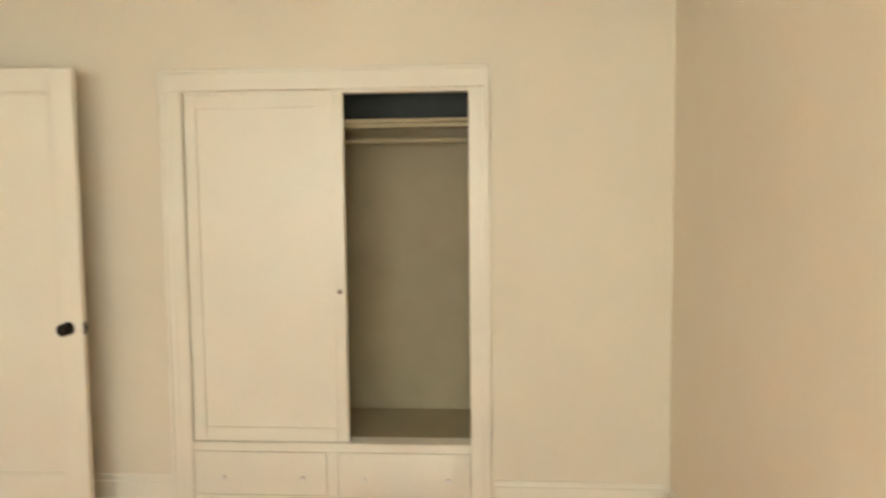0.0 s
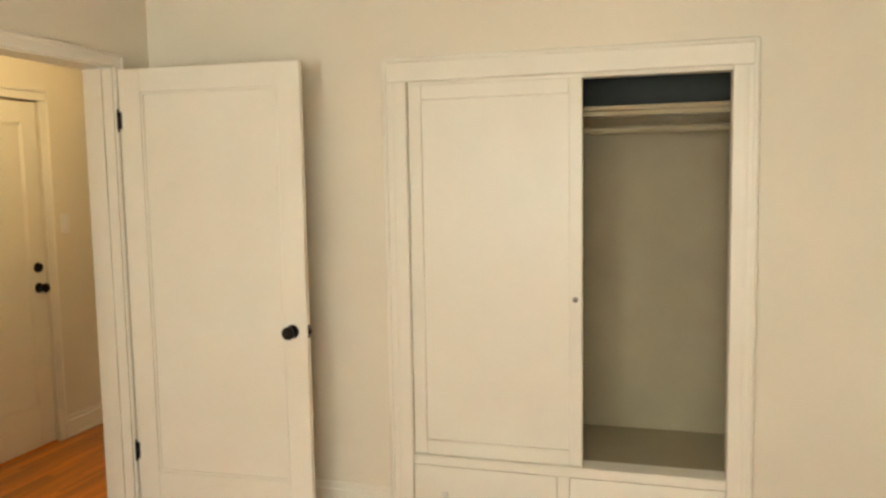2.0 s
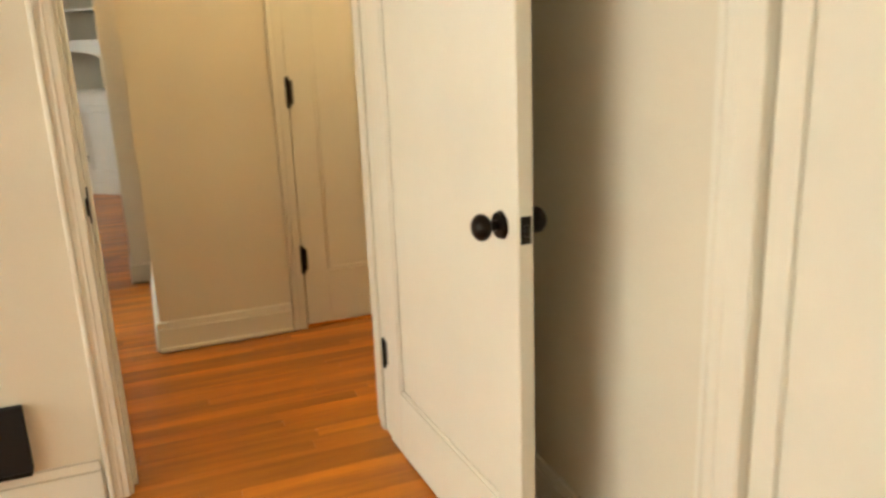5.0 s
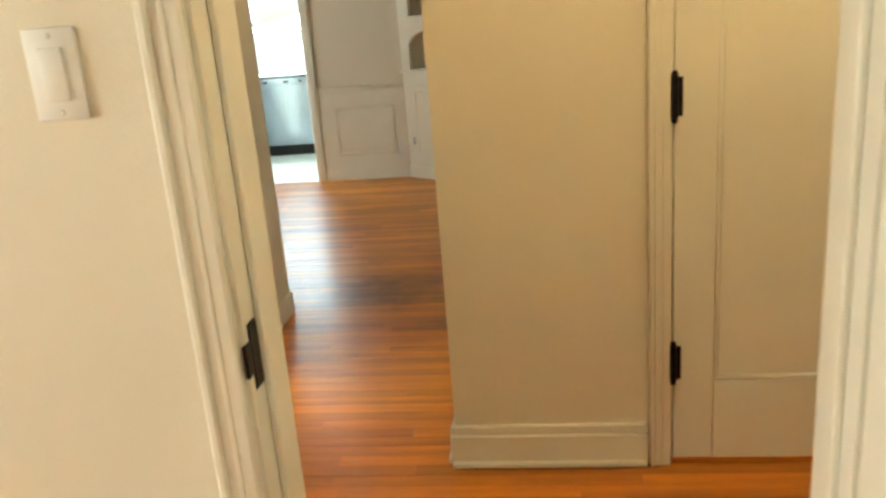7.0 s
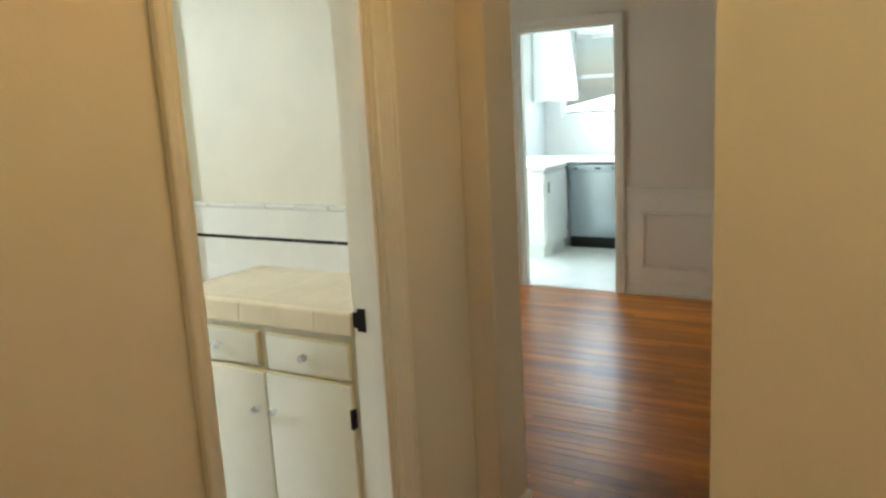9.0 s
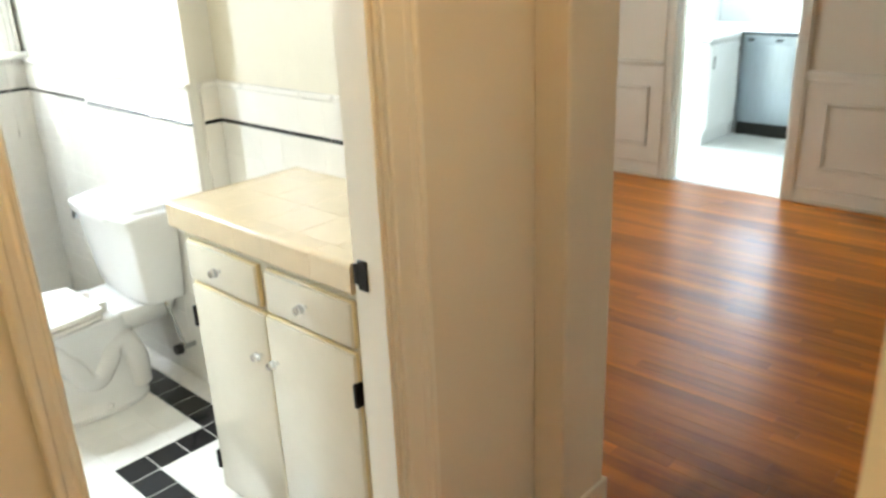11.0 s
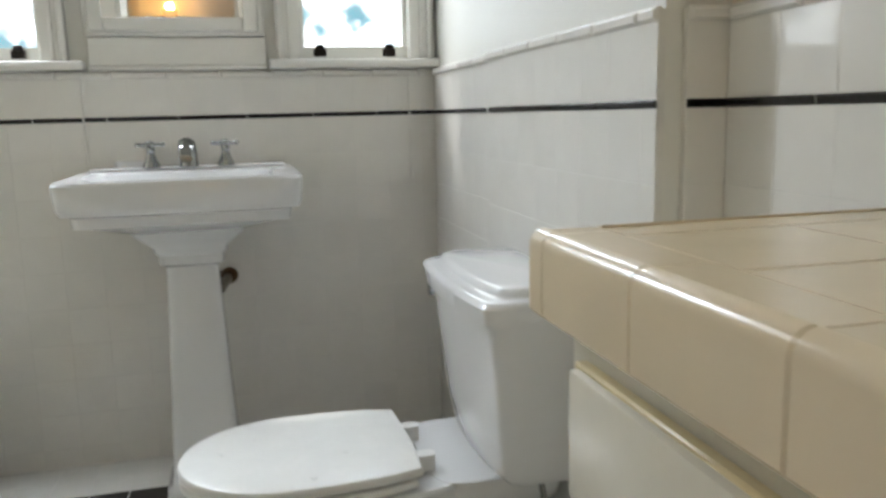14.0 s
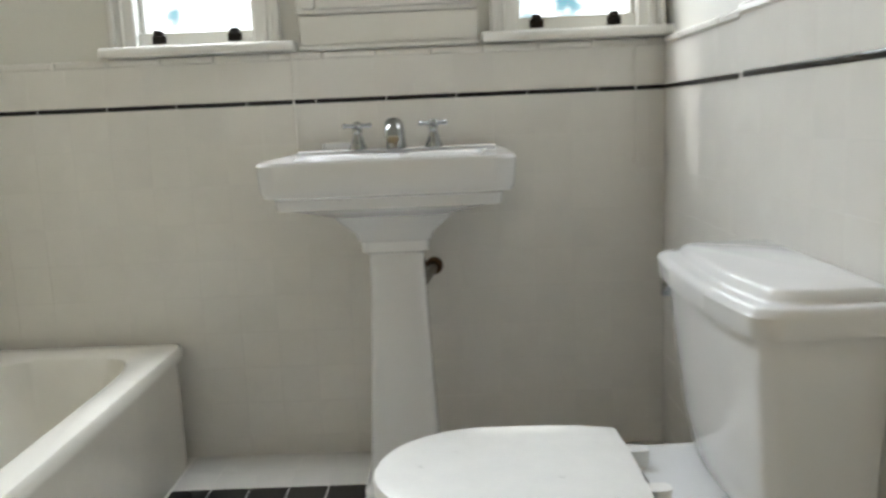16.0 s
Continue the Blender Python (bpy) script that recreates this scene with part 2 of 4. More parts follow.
def mesh(name, bm, mat):
    data = bpy.data.meshes.new(name)
    bm.normal_update()
    bm.to_mesh(data)
    bm.free()
    data.materials.append(mat)
    return smooth(new(name, data))


def part(name, bm, mat, parent, label=""):
    ob = mesh(name, bm, mat)
    ob.parent = parent
    ob.matrix_parent_inverse = parent.matrix_world.inverted()
    return tagged(ob, label)


def thing(name, at, label, category, group="", kind=""):
    ob = new(name)
    ob.empty_display_size = 0.1
    ob.matrix_world = Matrix.Translation(at)
    bpy.context.view_layer.update()
    return tagged(ob, label, category, group, kind)


def structure(name, bm, mat, label):
    return tagged(mesh(name, bm, mat), label, name.split("_")[0], kind="structure")


N = bmesh.new
CH = 2.55      # ceiling height


# ---- walls, floors, ceilings ----
def wall_x(name, x0, x1, y0, y1, mat, label, holes=()):
    """A wall between two x, running along y, with holes (y0, y1, z0, z1)."""
    bm, at = N(), y0
    for a, b, c, d in sorted(holes):
        box(bm, x0, at, 0, x1, a, CH)
        if c > 0:
            box(bm, x0, a, 0, x1, b, c)
        if d < CH:
            box(bm, x0, a, d, x1, b, CH)
        at = b
    box(bm, x0, at, 0, x1, y1, CH)
    return structure(name, bm, mat, label)


def wall_y(name, y0, y1, x0, x1, mat, label, holes=()):
    bm, at = N(), x0
    for a, b, c, d in sorted(holes):
        box(bm, at, y0, 0, a, y1, CH)
        if c > 0:
            box(bm, a, y0, 0, b, y1, c)
        if d < CH:
            box(bm, a, y0, d, b, y1, CH)
        at = b
    box(bm, at, y0, 0, x1, y1, CH)
    return structure(name, bm, mat, label)


# bedroom
wall_x("wall_bedroom_west", -0.145, 0.0, -4.2, 1.09, PAINT, "cream painted plaster wall with a doorway to the hall", [(-0.019, 0.829, 0, 2.101)])
CLO_X0, CLO_X1, CLO_T, CLO_B = 1.31, 2.66, 1.985, 0.305
wall_y("wall_bedroom_north", 1.09, 1.19, -0.145, 3.59, PAINT, "cream painted wall around the built-in closet", [(CLO_X0, CLO_X1, 0, CLO_T)])
wall_x("wall_bedroom_east", 3.59, 3.71, -4.2, 1.19, PAINT, "plain cream painted bedroom wall")
wall_y("wall_bedroom_south", -4.32, -4.2, -0.145, 3.71, PAINT, "cream wall with two bedroom windows", [(0.35, 1.65, 0.85, 2.15), (2.05, 3.35, 0.85, 2.15)])
# hall
wall_x("wall_hall_west", -1.26, -1.145, 0.13, 2.60, PAINT, "cream hall wall beside the white entry door", [(0.765, 1.59, 0, 2.05)])
wall_y("wall_hall_north", 2.60, 2.72, -1.26, -0.02, PAINT, "pale hall end wall with a light switch")
wall_x("wall_hall_east", -0.145, -0.02, 1.09, 2.60, PAINT, "short cream hall wall behind the closet")
wall_y("wall_passage_north", 0.13, 0.24, -2.50, -1.26, PAINT, "cream wall of the passage to the dining room")
wall_y("wall_hall_south", -1.01, -0.90, -2.50, -0.145, PAINT, "cream hall wall with the bathroom doorway", [(-1.829, -1.129, 0, 2.041)])
bm = N()
box(bm, -2.50, -0.90, 2.10, -2.36, 0.13, CH)
structure("wall_opening_head", bm, PAINT, "cream wall above the dining room opening")
# bathroom
WY, WX, RX, RY = -3.69, -2.19, -2.27, -2.21       # plaster faces behind the wall tiles; recess depth and its corner
PX, PY = -2.165, -3.03       # face and far corner of the pier behind the toilet
WIN_A, WIN_B = (-1.03, -0.70, 1.27, 2.25), (-2.10, -1.765, 1.27, 2.25)
wall_y("wall_bath_south", WY - 0.14, WY, -2.50, -0.145, BATHPAINT, "pale painted bathroom wall above white tile, with two windows", [WIN_A, WIN_B])
wall_x("wall_bath_pier", -2.50, PX, PY, RY, BATHPAINT, "shallow painted pier above the tile behind the toilet")
wall_x("wall_bath_west", -2.50, WX, WY, PY, BATHPAINT, "pale painted bathroom wall above white tile")
wall_x("wall_bath_recess", -2.50, RX, RY, -1.01, TANPAINT, "cream wall in the recess behind the tiled counter")
# dining room
wall_x("wall_dining_corner", -2.50, -2.36, -4.2, WY - 0.14, PAINT, "cream dining room end wall")
wall_x("wall_dining_west", -5.95, -5.825, -4.2, 0.9, PAINT, "cream dining room wall with white wainscot and kitchen doorway", [(-2.346, -1.529, 0, 2.031)])
wall_y("wall_dining_north", 0.9, 1.02, -5.95, -2.36, PAINT, "plain cream dining room wall")
wall_x("wall_dining_east", -2.50, -2.36, 0.24, 0.9, PAINT, "cream dining room wall beside the opening")
wall_y("wall_dining_south", -4.32, -4.2, -5.95, -2.36, PAINT, "cream dining room wall with an added, unseen window", [(-4.8, -3.6, 0.85, 2.05)])
# kitchen
wall_x("wall_kitchen_west", -8.78, -8.66, -4.4, 0.4, KITWHITE, "white kitchen wall with a window", [(-3.1, -1.8, 1.25, 2.15)])
# the opening in this wall is added, for the side fill
wall_y("wall_kitchen_south", -4.52, -4.4, -8.78, -5.95, KITWHITE, "white kitchen wall with a window", [(-7.6, -6.4, 1.1, 2.1)])
wall_y("wall_kitchen_north", 0.4, 0.52, -8.78, -5.95, KITWHITE, "plain white kitchen wall")
bm = N()
for x0, x1, y0, y1 in ((-0.145, 3.75, -4.36, 1.9), (-2.5, -0.145, -3.86, 2.76), (-5.95, -2.5, -4.36, 1.9), (-8.82, -5.95, -4.56, 1.9)):
    box(bm, x0, y0, CH, x1, y1, CH + 0.12)
structure("ceiling", bm, CEIL, "plain white plaster ceiling")
bm = N()
box(bm, -5.95, -4.4, -0.12, 3.71, 2.74, -0.021)
structure("floor_base", bm, GAP, "dark subfloor seen in the board joints")
bm = N()
box(bm, -8.78, -4.52, -0.12, -5.95, 0.52, 0.0)
structure("floor_kitchen", bm, KITFLOOR, "pale shiny kitchen floor")


def profile_run(bm, a, b, normal, z0, steps):
    """A moulding along the floor line from a to b; steps of (height from, height to, how proud)."""
    (ax, ay), (bx, by), (nx, ny) = a, b, normal
    for k, (h0, h1, d) in enumerate(steps):
        e = 0.0015 * k
        if nx == 0:
            box(bm, min(ax, bx) + e, ay - ny * 0.004, z0 + h0, max(ax, bx) - e, ay + ny * d, z0 + h1, 0.004)
        else:
            box(bm, ax - nx * 0.004, min(ay, by) + e, z0 + h0, ax + nx * d, max(ay, by) - e, z0 + h1, 0.004)


BASE = ((0.0, 0.105, 0.016), (0.103, 0.135, 0.010), (0.001, 0.02, 0.028))


def baseboard(a, b, normal, mat=None):
    bm = N()
    profile_run(bm, a, b, normal, 0, BASE)
    structure("baseboard", bm, mat or TRIM, "white painted stepped wooden baseboard")


for a, b, nrm in [((0, -4.2), (0, -0.075), (1, 0)), ((0, 0.865), (0, 1.088), (1, 0)), ((0.03, 1.09), (1.2, 1.09), (0, -1)), ((2.77, 1.09), (3.56, 1.09), (0, -1)), ((3.59, -4.2), (3.59, 1.06), (-1, 0)),
                  ((-1.145, 0.114), (-1.145, 0.70), (1, 0)), ((-1.145, 1.655), (-1.145, 2.60), (1, 0)), ((-1.115, 2.60), (-0.175, 2.60), (0, -1)), ((-2.33, 0.13), (-1.145, 0.13), (0, -1)),
                  ((-2.29, -0.90), (-1.915, -0.90), (0, 1)), ((-1.105, -0.90), (-0.17, -0.90), (0, 1)), ((-0.145, 0.89), (-0.145, 2.60), (-1, 0)), ((-0.145, -0.88), (-0.145, -0.08), (-1, 0)),
                  ((-5.825, -4.2), (-5.825, -2.41), (1, 0)), ((-5.825, -1.465), (-5.825, -0.72), (1, 0))]:
    baseboard(a, b, nrm)


# ---- door casings ----
def casing_x(name, x, side, y0, y1, top, width, label, mat=TRIM, depth=0.018):
    """Casing on a wall face at x (side +1 or -1 is the way it faces) round an opening y0 to y1: stepped legs and head."""
    ob = thing(name, (x, y0, 0), label, "door casing", kind="structure")
    for n_, a, b, c, d in (("leg", y0 - width, y0, 0, top), ("leg", y1, y1 + width, 0, top), ("head", y0 - width, y1 + width, top, top + width)):
        bm = N()
        box(bm, x, a, c, x + side * depth, b, d, 0.004)
        if n_ == "leg":
            out = a if a < y0 - 0.001 and b <= y0 + 0.001 else b
            s = 1 if out == a else -1
            box(bm, x, out - s * 0.003, c, x + side * (depth + 0.008), out + s * 0.014, d + width - 0.003, 0.005)
            box(bm, x, out + s * 0.026, c, x + side * (depth + 0.0025), out + s * 0.036, d, 0.003)
        else:
            box(bm, x, a + 0.004, d - 0.014, x + side * (depth + 0.010), b - 0.004, d + 0.003, 0.005)
        part(n_, bm, mat, ob)
    return ob


def casing_y(name, y, side, x0, x1, top, width, label, mat=TRIM, depth=0.018, narrow=None):
    ob = thing(name, (x0, y, 0), label, "door casing", kind="structure")
    for n_, a, b, c, d in (("leg", x0 - width, x0, 0, top), ("leg", x1, x1 + (narrow or width), 0, top), ("head", x0 - width, x1 + (narrow or width), top, top + width)):
        bm = N()
        box(bm, a, y, c, b, y + side * depth, d, 0.004)
        if n_ == "leg":
            out = a if b <= x0 + 0.001 else b
            s = 1 if out == a else -1
            box(bm, out - s * 0.003, y, c, out + s * 0.014, y + side * (depth + 0.008), d + width - 0.003, 0.005)
            box(bm, out + s * 0.026, y, c, out + s * 0.036, y + side * (depth + 0.0025), d, 0.003)
        else:
            box(bm, a + 0.004, y, d - 0.014, b - 0.004, y + side * (depth + 0.010), d + 0.003, 0.005)
        part(n_, bm, mat, ob)
    return ob


def jamb_x(name, x0, x1, y0, y1, top, stop, label, mat=TRIM):
    """The lining of an opening in a wall along y, with door stops at x = stop."""
    ob = thing(name, ((x0 + x1) / 2, y0, 0), label, "door frame", kind="structure")
    part("side_jamb", box(N(), x0, y0, 0, x1, y0 + 0.018, top), mat, ob)
    part("side_jamb", box(N(), x0, y1 - 0.018, 0, x1, y1, top), mat, ob)
    part("head_jamb", box(N(), x0, y0 + 0.018, top - 0.018, x1, y1 - 0.018, top), mat, ob)
    for a, b in ((y0 + 0.018, y0 + 0.030), (y1 - 0.030, y1 - 0.018)):
        part("door_stop", box(N(), stop, a, 0, stop + 0.04, b, top - 0.018, 0.003), mat, ob)
    return ob


def jamb_y(name, y0, y1, x0, x1, top, stop, label, mat=TRIM):
    ob = thing(name, (x0, (y0 + y1) / 2, 0), label, "door frame", kind="structure")
    part("side_jamb", box(N(), x0, y0, 0, x0 + 0.018, y1, top), mat, ob)
    part("side_jamb", box(N(), x1 - 0.018, y0, 0, x1, y1, top), mat, ob)
    part("head_jamb", box(N(), x0 + 0.018, y0, top - 0.018, x1 - 0.018, y1, top), mat, ob)
    for a, b in ((x0 + 0.018, x0 + 0.030), (x1 - 0.030, x1 - 0.018)):
        part("door_stop", box(N(), a, stop, 0, b, stop + 0.04, top - 0.018, 0.003), mat, ob)
    return ob


j = jamb_x("door_frame_bedroom", -0.147, 0.002, -0.018, 0.828, 2.10, -0.085, "white painted bedroom door frame with a black strike plate")
bm = N()
box(bm, -0.040, -0.001, 0.83, -0.010, 0.0035, 0.93, 0.002)
box(bm, -0.012, -0.004, 0.855, 0.010, 0.003, 0.905, 0.002)
part("strike_plate", bm, BLACKMETAL, j, "black metal strike plate")
casing_x("door_casing_bedroom", 0.0, 1, -0.008, 0.818, 2.09, 0.055, "white stepped wooden casing round the bedroom doorway")
casing_x("door_casing_hall", -0.145, -1, -0.008, 0.818, 2.09, 0.055, "white wooden casing on the hall side of the doorway")
j = jamb_y("door_frame_bath", -1.012, -0.898, -1.828, -1.130, 2.04, -0.945, "white painted bathroom door frame with a black strike plate")
bm = N()
box(bm, -1.811, -0.998, 0.905, -1.806, -0.968, 0.975, 0.002)
box(bm, -1.812, -1.013, 0.915, -1.806, -0.996, 0.963, 0.002)
part("strike_plate", bm, BLACKMETAL, j, "black metal strike plate")
casing_y("door_casing_bath", -0.90, 1, -1.82, -1.155, 2.03, 0.085, "cream painted wooden casing round the bathroom doorway", narrow=0.045)
casing_x("door_casing_entry", -1.145, 1, 0.765, 1.59, 2.05, 0.06, "white casing round the entry door")
casing_x("door_casing_kitchen", -5.825, 1, -2.335, -1.54, 2.03, 0.07, "cream casing round the kitchen doorway")
jamb_x("door_frame_kitchen", -5.952, -5.823, -2.345, -1.53, 2.03, -5.90, "cream painted kitchen door frame")
# posts of the dining room opening
for y0, y1 in ((-0.90, -0.805), (0.018, 0.13)):
    bm = N()
    box(bm, -2.508, y0 - 0.002, 0, -2.30, y1 + 0.002, 2.10, 0.006)
    structure("trim_opening_post", bm, TRIM if y0 > 0 else PAINT, "cream painted post of the dining room opening")
    b2 = N()
    box(b2, -2.52, y0 - (0 if y0 < 0 else 0.012), 0, -2.285, y1 + (0.012 if y0 < 0 else 0), 0.11, 0.004)
    structure("trim_post_base", b2, TRIM, "white base block of the opening post")


# ---- doors ----
def knob_set(parent, at, way, mat, label, rose=0.031):
    """A round knob with rose and neck, out from the door face at `at`, along the way."""
    at, way = Vector(at), Vector(way)
    bm = N()
    tube(bm, at, at + way * 0.010, rose, rose * 0.86, 28)
    tube(bm, at + way * 0.008, at + way * 0.036, 0.011, 0.012, 16)
    q = way.to_track_quat("Z", "Y").to_matrix().to_4x4()
    bmesh.ops.create_uvsphere(bm, u_segments=24, v_segments=14, radius=0.029, matrix=Matrix.Translation(at + way * 0.047) @ q @ Matrix.Diagonal((1, 1, 0.72, 1)))
    return part("door_handle", bm, mat, parent, label)


def hinge(parent, x, y, z, mat=BLACKMETAL, h=0.055, r=0.009):
    bm = N()
    tube(bm, (x, y, z - h), (x, y, z + h), r, sides=14)
    box(bm, x, y + 0.001, z - h + 0.005, x + r * 2.4, y + 0.008, z + h - 0.005, 0.001)
    ball(bm, (x, y, z + h + 0.005), r - 0.001, sides=10)
    ball(bm, (x, y, z - h - 0.005), r - 0.001, sides=10)
    return part("hinge", bm, mat, parent, "black metal butt hinge")


def leaf(parent, w, h, t, z0, stile, top, bottom, mat=TRIM, panel_mat=None):
    """A door leaf of stiles and rails with one sunk panel, in local x from 0 to w and y from 0 to t."""
    bm = N()
    box(bm, 0, 0, z0, stile, t, z0 + h, 0.003)
    box(bm, w - stile, 0, z0, w, t, z0 + h, 0.003)
    box(bm, stile, 0.0004, z0 + h - top, w - stile, t - 0.0004, z0 + h, 0.001)
    box(bm, stile, 0.0004, z0, w - stile, t - 0.0004, z0 + bottom, 0.001)
    obs = [("leaf_frame", bm)]
    bm = N()
    box(bm, stile - 0.004, 0.011, z0 + bottom - 0.004, w - stile + 0.004, t - 0.011, z0 + h - top + 0.004)
    obs.append(("panel", bm))
    for a, b, c, d in ((stile, z0 + bottom, stile + 0.014, z0 + h - top), (w - stile - 0.014, z0 + bottom, w - stile, z0 + h - top), (stile, z0 + bottom, w - stile, z0 + bottom + 0.014), (stile, z0 + h - top - 0.014, w - stile, z0 + h - top)):
        bm = N()
        for y0, y1 in ((0.003, 0.012), (t - 0.012, t - 0.003)):
            box(bm, a, y0, b, c, y1, d, 0.004)
        obs.append(("panel_moulding", bm))
    return [(n_, bm) for n_, bm in obs]


def place_leaf(name, m, label, w, h, t, stile, top, bottom, mat=TRIM):
    ob = tagged(new(name), label, "door", kind="structure")
    ob.matrix_world = m
    bpy.context.view_layer.update()
    for n_, bm in leaf(ob, w, h, t, 0.012, stile, top, bottom):
        o = mesh(n_, bm, mat)
        o.parent = ob
    return ob


def local(ob, o):
    """Moves a part that was built in its door's own axes under that door."""
    o.parent = ob
    o.matrix_parent_inverse = Matrix.Identity(4)
    return o


# bedroom door, open against the closet wall
door = place_leaf("door_1", pose(0.046, 0.797, 0, 0, 0, 2.9), "open white one-panel bedroom door with black knobs", 0.868, 2.058, 0.037, 0.105, 0.10, 0.21)
for side, y in ((-1, 0.0), (1, 0.037)):
    local(door, knob_set(door, (0.798, y, 0.905), (0, side, 0), BLACKMETAL, "black oil-rubbed bronze knob"))
bm = N()
box(bm, 0.866, 0.006, 0.876, 0.8705, 0.031, 0.934, 0.001)
box(bm, 0.868, 0.012, 0.893, 0.880, 0.026, 0.917, 0.003)
local(door, part("latch", bm, BLACKMETAL, door, "black latch plate"))
for z in (0.32, 1.845):
    local(door, hinge(door, -0.004, -0.006, z, h=0.043, r=0.006))
# entry door, shut
entry = place_leaf("door_2", pose(-1.151, 0.770, 0, 0, 0, 90), "shut white one-panel entry door with black hardware", 0.815, 2.028, 0.042, 0.115, 0.125, 0.25)
local(entry, knob_set(entry, (0.752, 0.0, 0.955), (0, -1, 0), BLACKMETAL, "black entry door knob"))
bm = N()
tube(bm, (0.752, 0, 1.075), (0.752, -0.016, 1.075), 0.030, 0.026, 24)
box(bm, 0.747, -0.034, 1.060, 0.757, -0.014, 1.090, 0.003)
local(entry, part("deadbolt", bm, BLACKMETAL, entry, "black deadbolt turn"))
for z in (0.333, 1.078, 1.826):
    local(entry, hinge(entry, -0.003, -0.030, z))
# added out of view to stop outside light leaking round the door
bm = N()
box(bm, -1.262, 0.762, -0.02, -1.15, 1.593, 0.014, 0.003)
box(bm, -1.262, 0.762, 0.0, -1.200, 0.80, 2.05)
box(bm, -1.262, 1.555, 0.0, -1.200, 1.593, 2.05)
box(bm, -1.262, 0.80, 2.01, -1.200, 1.555, 2.052)
structure("trim_entry_sill", bm, OAK, "unseen sill and stop added behind the entry door to block light")
# bathroom door, open into the bathroom
bdoor = place_leaf("door_3", pose(-1.150, -1.022, 0, 0, 0, -94.5), "open white bathroom door with dark bronze knob", 0.68, 2.005, 0.038, 0.10, 0.11, 0.21)
for side, y in ((-1, 0.0), (1, 0.038)):
    local(bdoor, knob_set(bdoor, (0.628, y, 0.93), (0, side, 0), BRONZE, "dark bronze knob"))
for z in (0.3, 1.8):
    local(bdoor, hinge(bdoor, -0.004, -0.006, z))


# ---- light switches, outlet and black wall box ----
def switch(name, at, axis, side, label):
    ob = thing(name, at, label, "light switch")
    x, y, z = at
    def flat(bm, w, h, d0, d1, bev, dz=0):
        if axis == "x":
            box(bm, x + side * d0, y - w / 2, z - h / 2 + dz, x + side * d1, y + w / 2, z + h / 2 + dz, bev, 2)
        else:
            box(bm, x - w / 2, y + side * d0, z - h / 2 + dz, x + w / 2, y + side * d1, z + h / 2 + dz, bev, 2)
        return bm
    part("cover_plate", flat(N(), 0.072, 0.116, 0, 0.007, 0.003), PLASTIC, ob)
    part("rocker", flat(N(), 0.034, 0.067, 0.005, 0.012, 0.003), PLASTIC, ob)
    for dz in (-0.048, 0.048):
        part("screw", flat(N(), 0.007, 0.007, 0.005, 0.0085, 0.002, dz), PLASTIC, ob)
    return ob


switch("light_switch", (0.0, -0.192, 1.285), "x", 1, "white rocker light switch on the cream bedroom wall")
switch("light_switch", (-1.145, 1.755, 1.32), "x", 1, "white light switch on the pale hall wall")
switch("wall_outlet", (-5.817, -0.77, 0.26), "x", 1, "small cream wall outlet in the wainscot")
vent = thing("wall_heater", (0.0, -0.36, 0.24), "black metal box low on the cream bedroom wall", "wall heater")
part("front", box(N(), 0.002, -0.515, 0.150, 0.030, -0.247, 0.350, 0.004), BLACKPLASTIC, vent)
part("bottom_lip", box(N(), 0.004, -0.513, 0.141, 0.036, -0.249, 0.153, 0.003), BLACKMETAL, vent, "dull dark metal lower lip")


# ---- built-in closet in the bedroom ----
closet = thing("built_in_closet", (2.0, 1.09, 0), "white built-in closet with a sliding door pushed aside", "closet", kind="structure")
for n_, a, b, c, d in (("side_casing", 1.205, 1.31, 0, 1.985), ("side_casing", 2.66, 2.755, 0, 1.985), ("head_casing", 1.205, 2.755, 1.985, 2.085)):
    bm = N()
    box(bm, a, 1.072, c, b, 1.10, d, 0.004)
    if n_ == "side_casing":
        o, s = (a, 1) if a < 2 else (b, -1)
        box(bm, o - s * 0.003, 1.066, c, o + s * 0.018, 1.09, 2.082, 0.005)
        box(bm, o + s * 0.036, 1.0695, c, o + s * 0.048, 1.09, d, 0.003)
    else:
        box(bm, a + 0.004, 1.066, d - 0.018, b - 0.004, 1.09, d + 0.003, 0.005)
    part(n_, bm, TRIM, closet)
part("track", box(N(), 1.31, 1.10, 1.970, 2.66, 1.18, 1.985), TRIM, closet)
part("divider_rail", box(N(), 1.31, 1.078, 0.262, 2.66, 1.19, 0.305, 0.003), TRIM, closet)
part("plinth", box(N(), 1.31, 1.080, 0.0, 2.66, 1.19, 0.045, 0.003), TRIM, closet)
part("stile", box(N(), 1.965, 1.080, 0.045, 2.02, 1.19, 0.262, 0.003), TRIM, closet)
for x0, x1, knobs in ((1.312, 1.963, (1.463, 1.853)), (2.022, 2.658, (2.150, 2.552))):
    front = part("drawer_front", box(N(), x0, 1.076, 0.047, x1, 1.10, 0.260, 0.005, 2), TRIM, closet)
    for kx in knobs:
        bm = N()
        tube(bm, (kx, 1.076, 0.137), (kx, 1.062, 0.137), 0.006, 0.007, 12)
        ball(bm, (kx, 1.056, 0.137), 0.013, (1, 0.7, 1), 14)
        part("knob", bm, PLASTIC, front, "small white drawer knob")
slide = part("sliding_door", box(N(), 1.3115, 1.108, 0.307, 2.073, 1.130, 1.970, 0.003), TRIM, closet)
for a, b, c, d in ((1.3115, 0.307, 1.372, 1.970), (2.018, 0.307, 2.073, 1.970), (1.372, 0.307, 2.018, 0.375), (1.372, 1.905, 2.018, 1.970)):
    part("door_frame_strip", box(N(), a, 1.096, b, c, 1.110, d, 0.004), TRIM, slide)
bm = N()
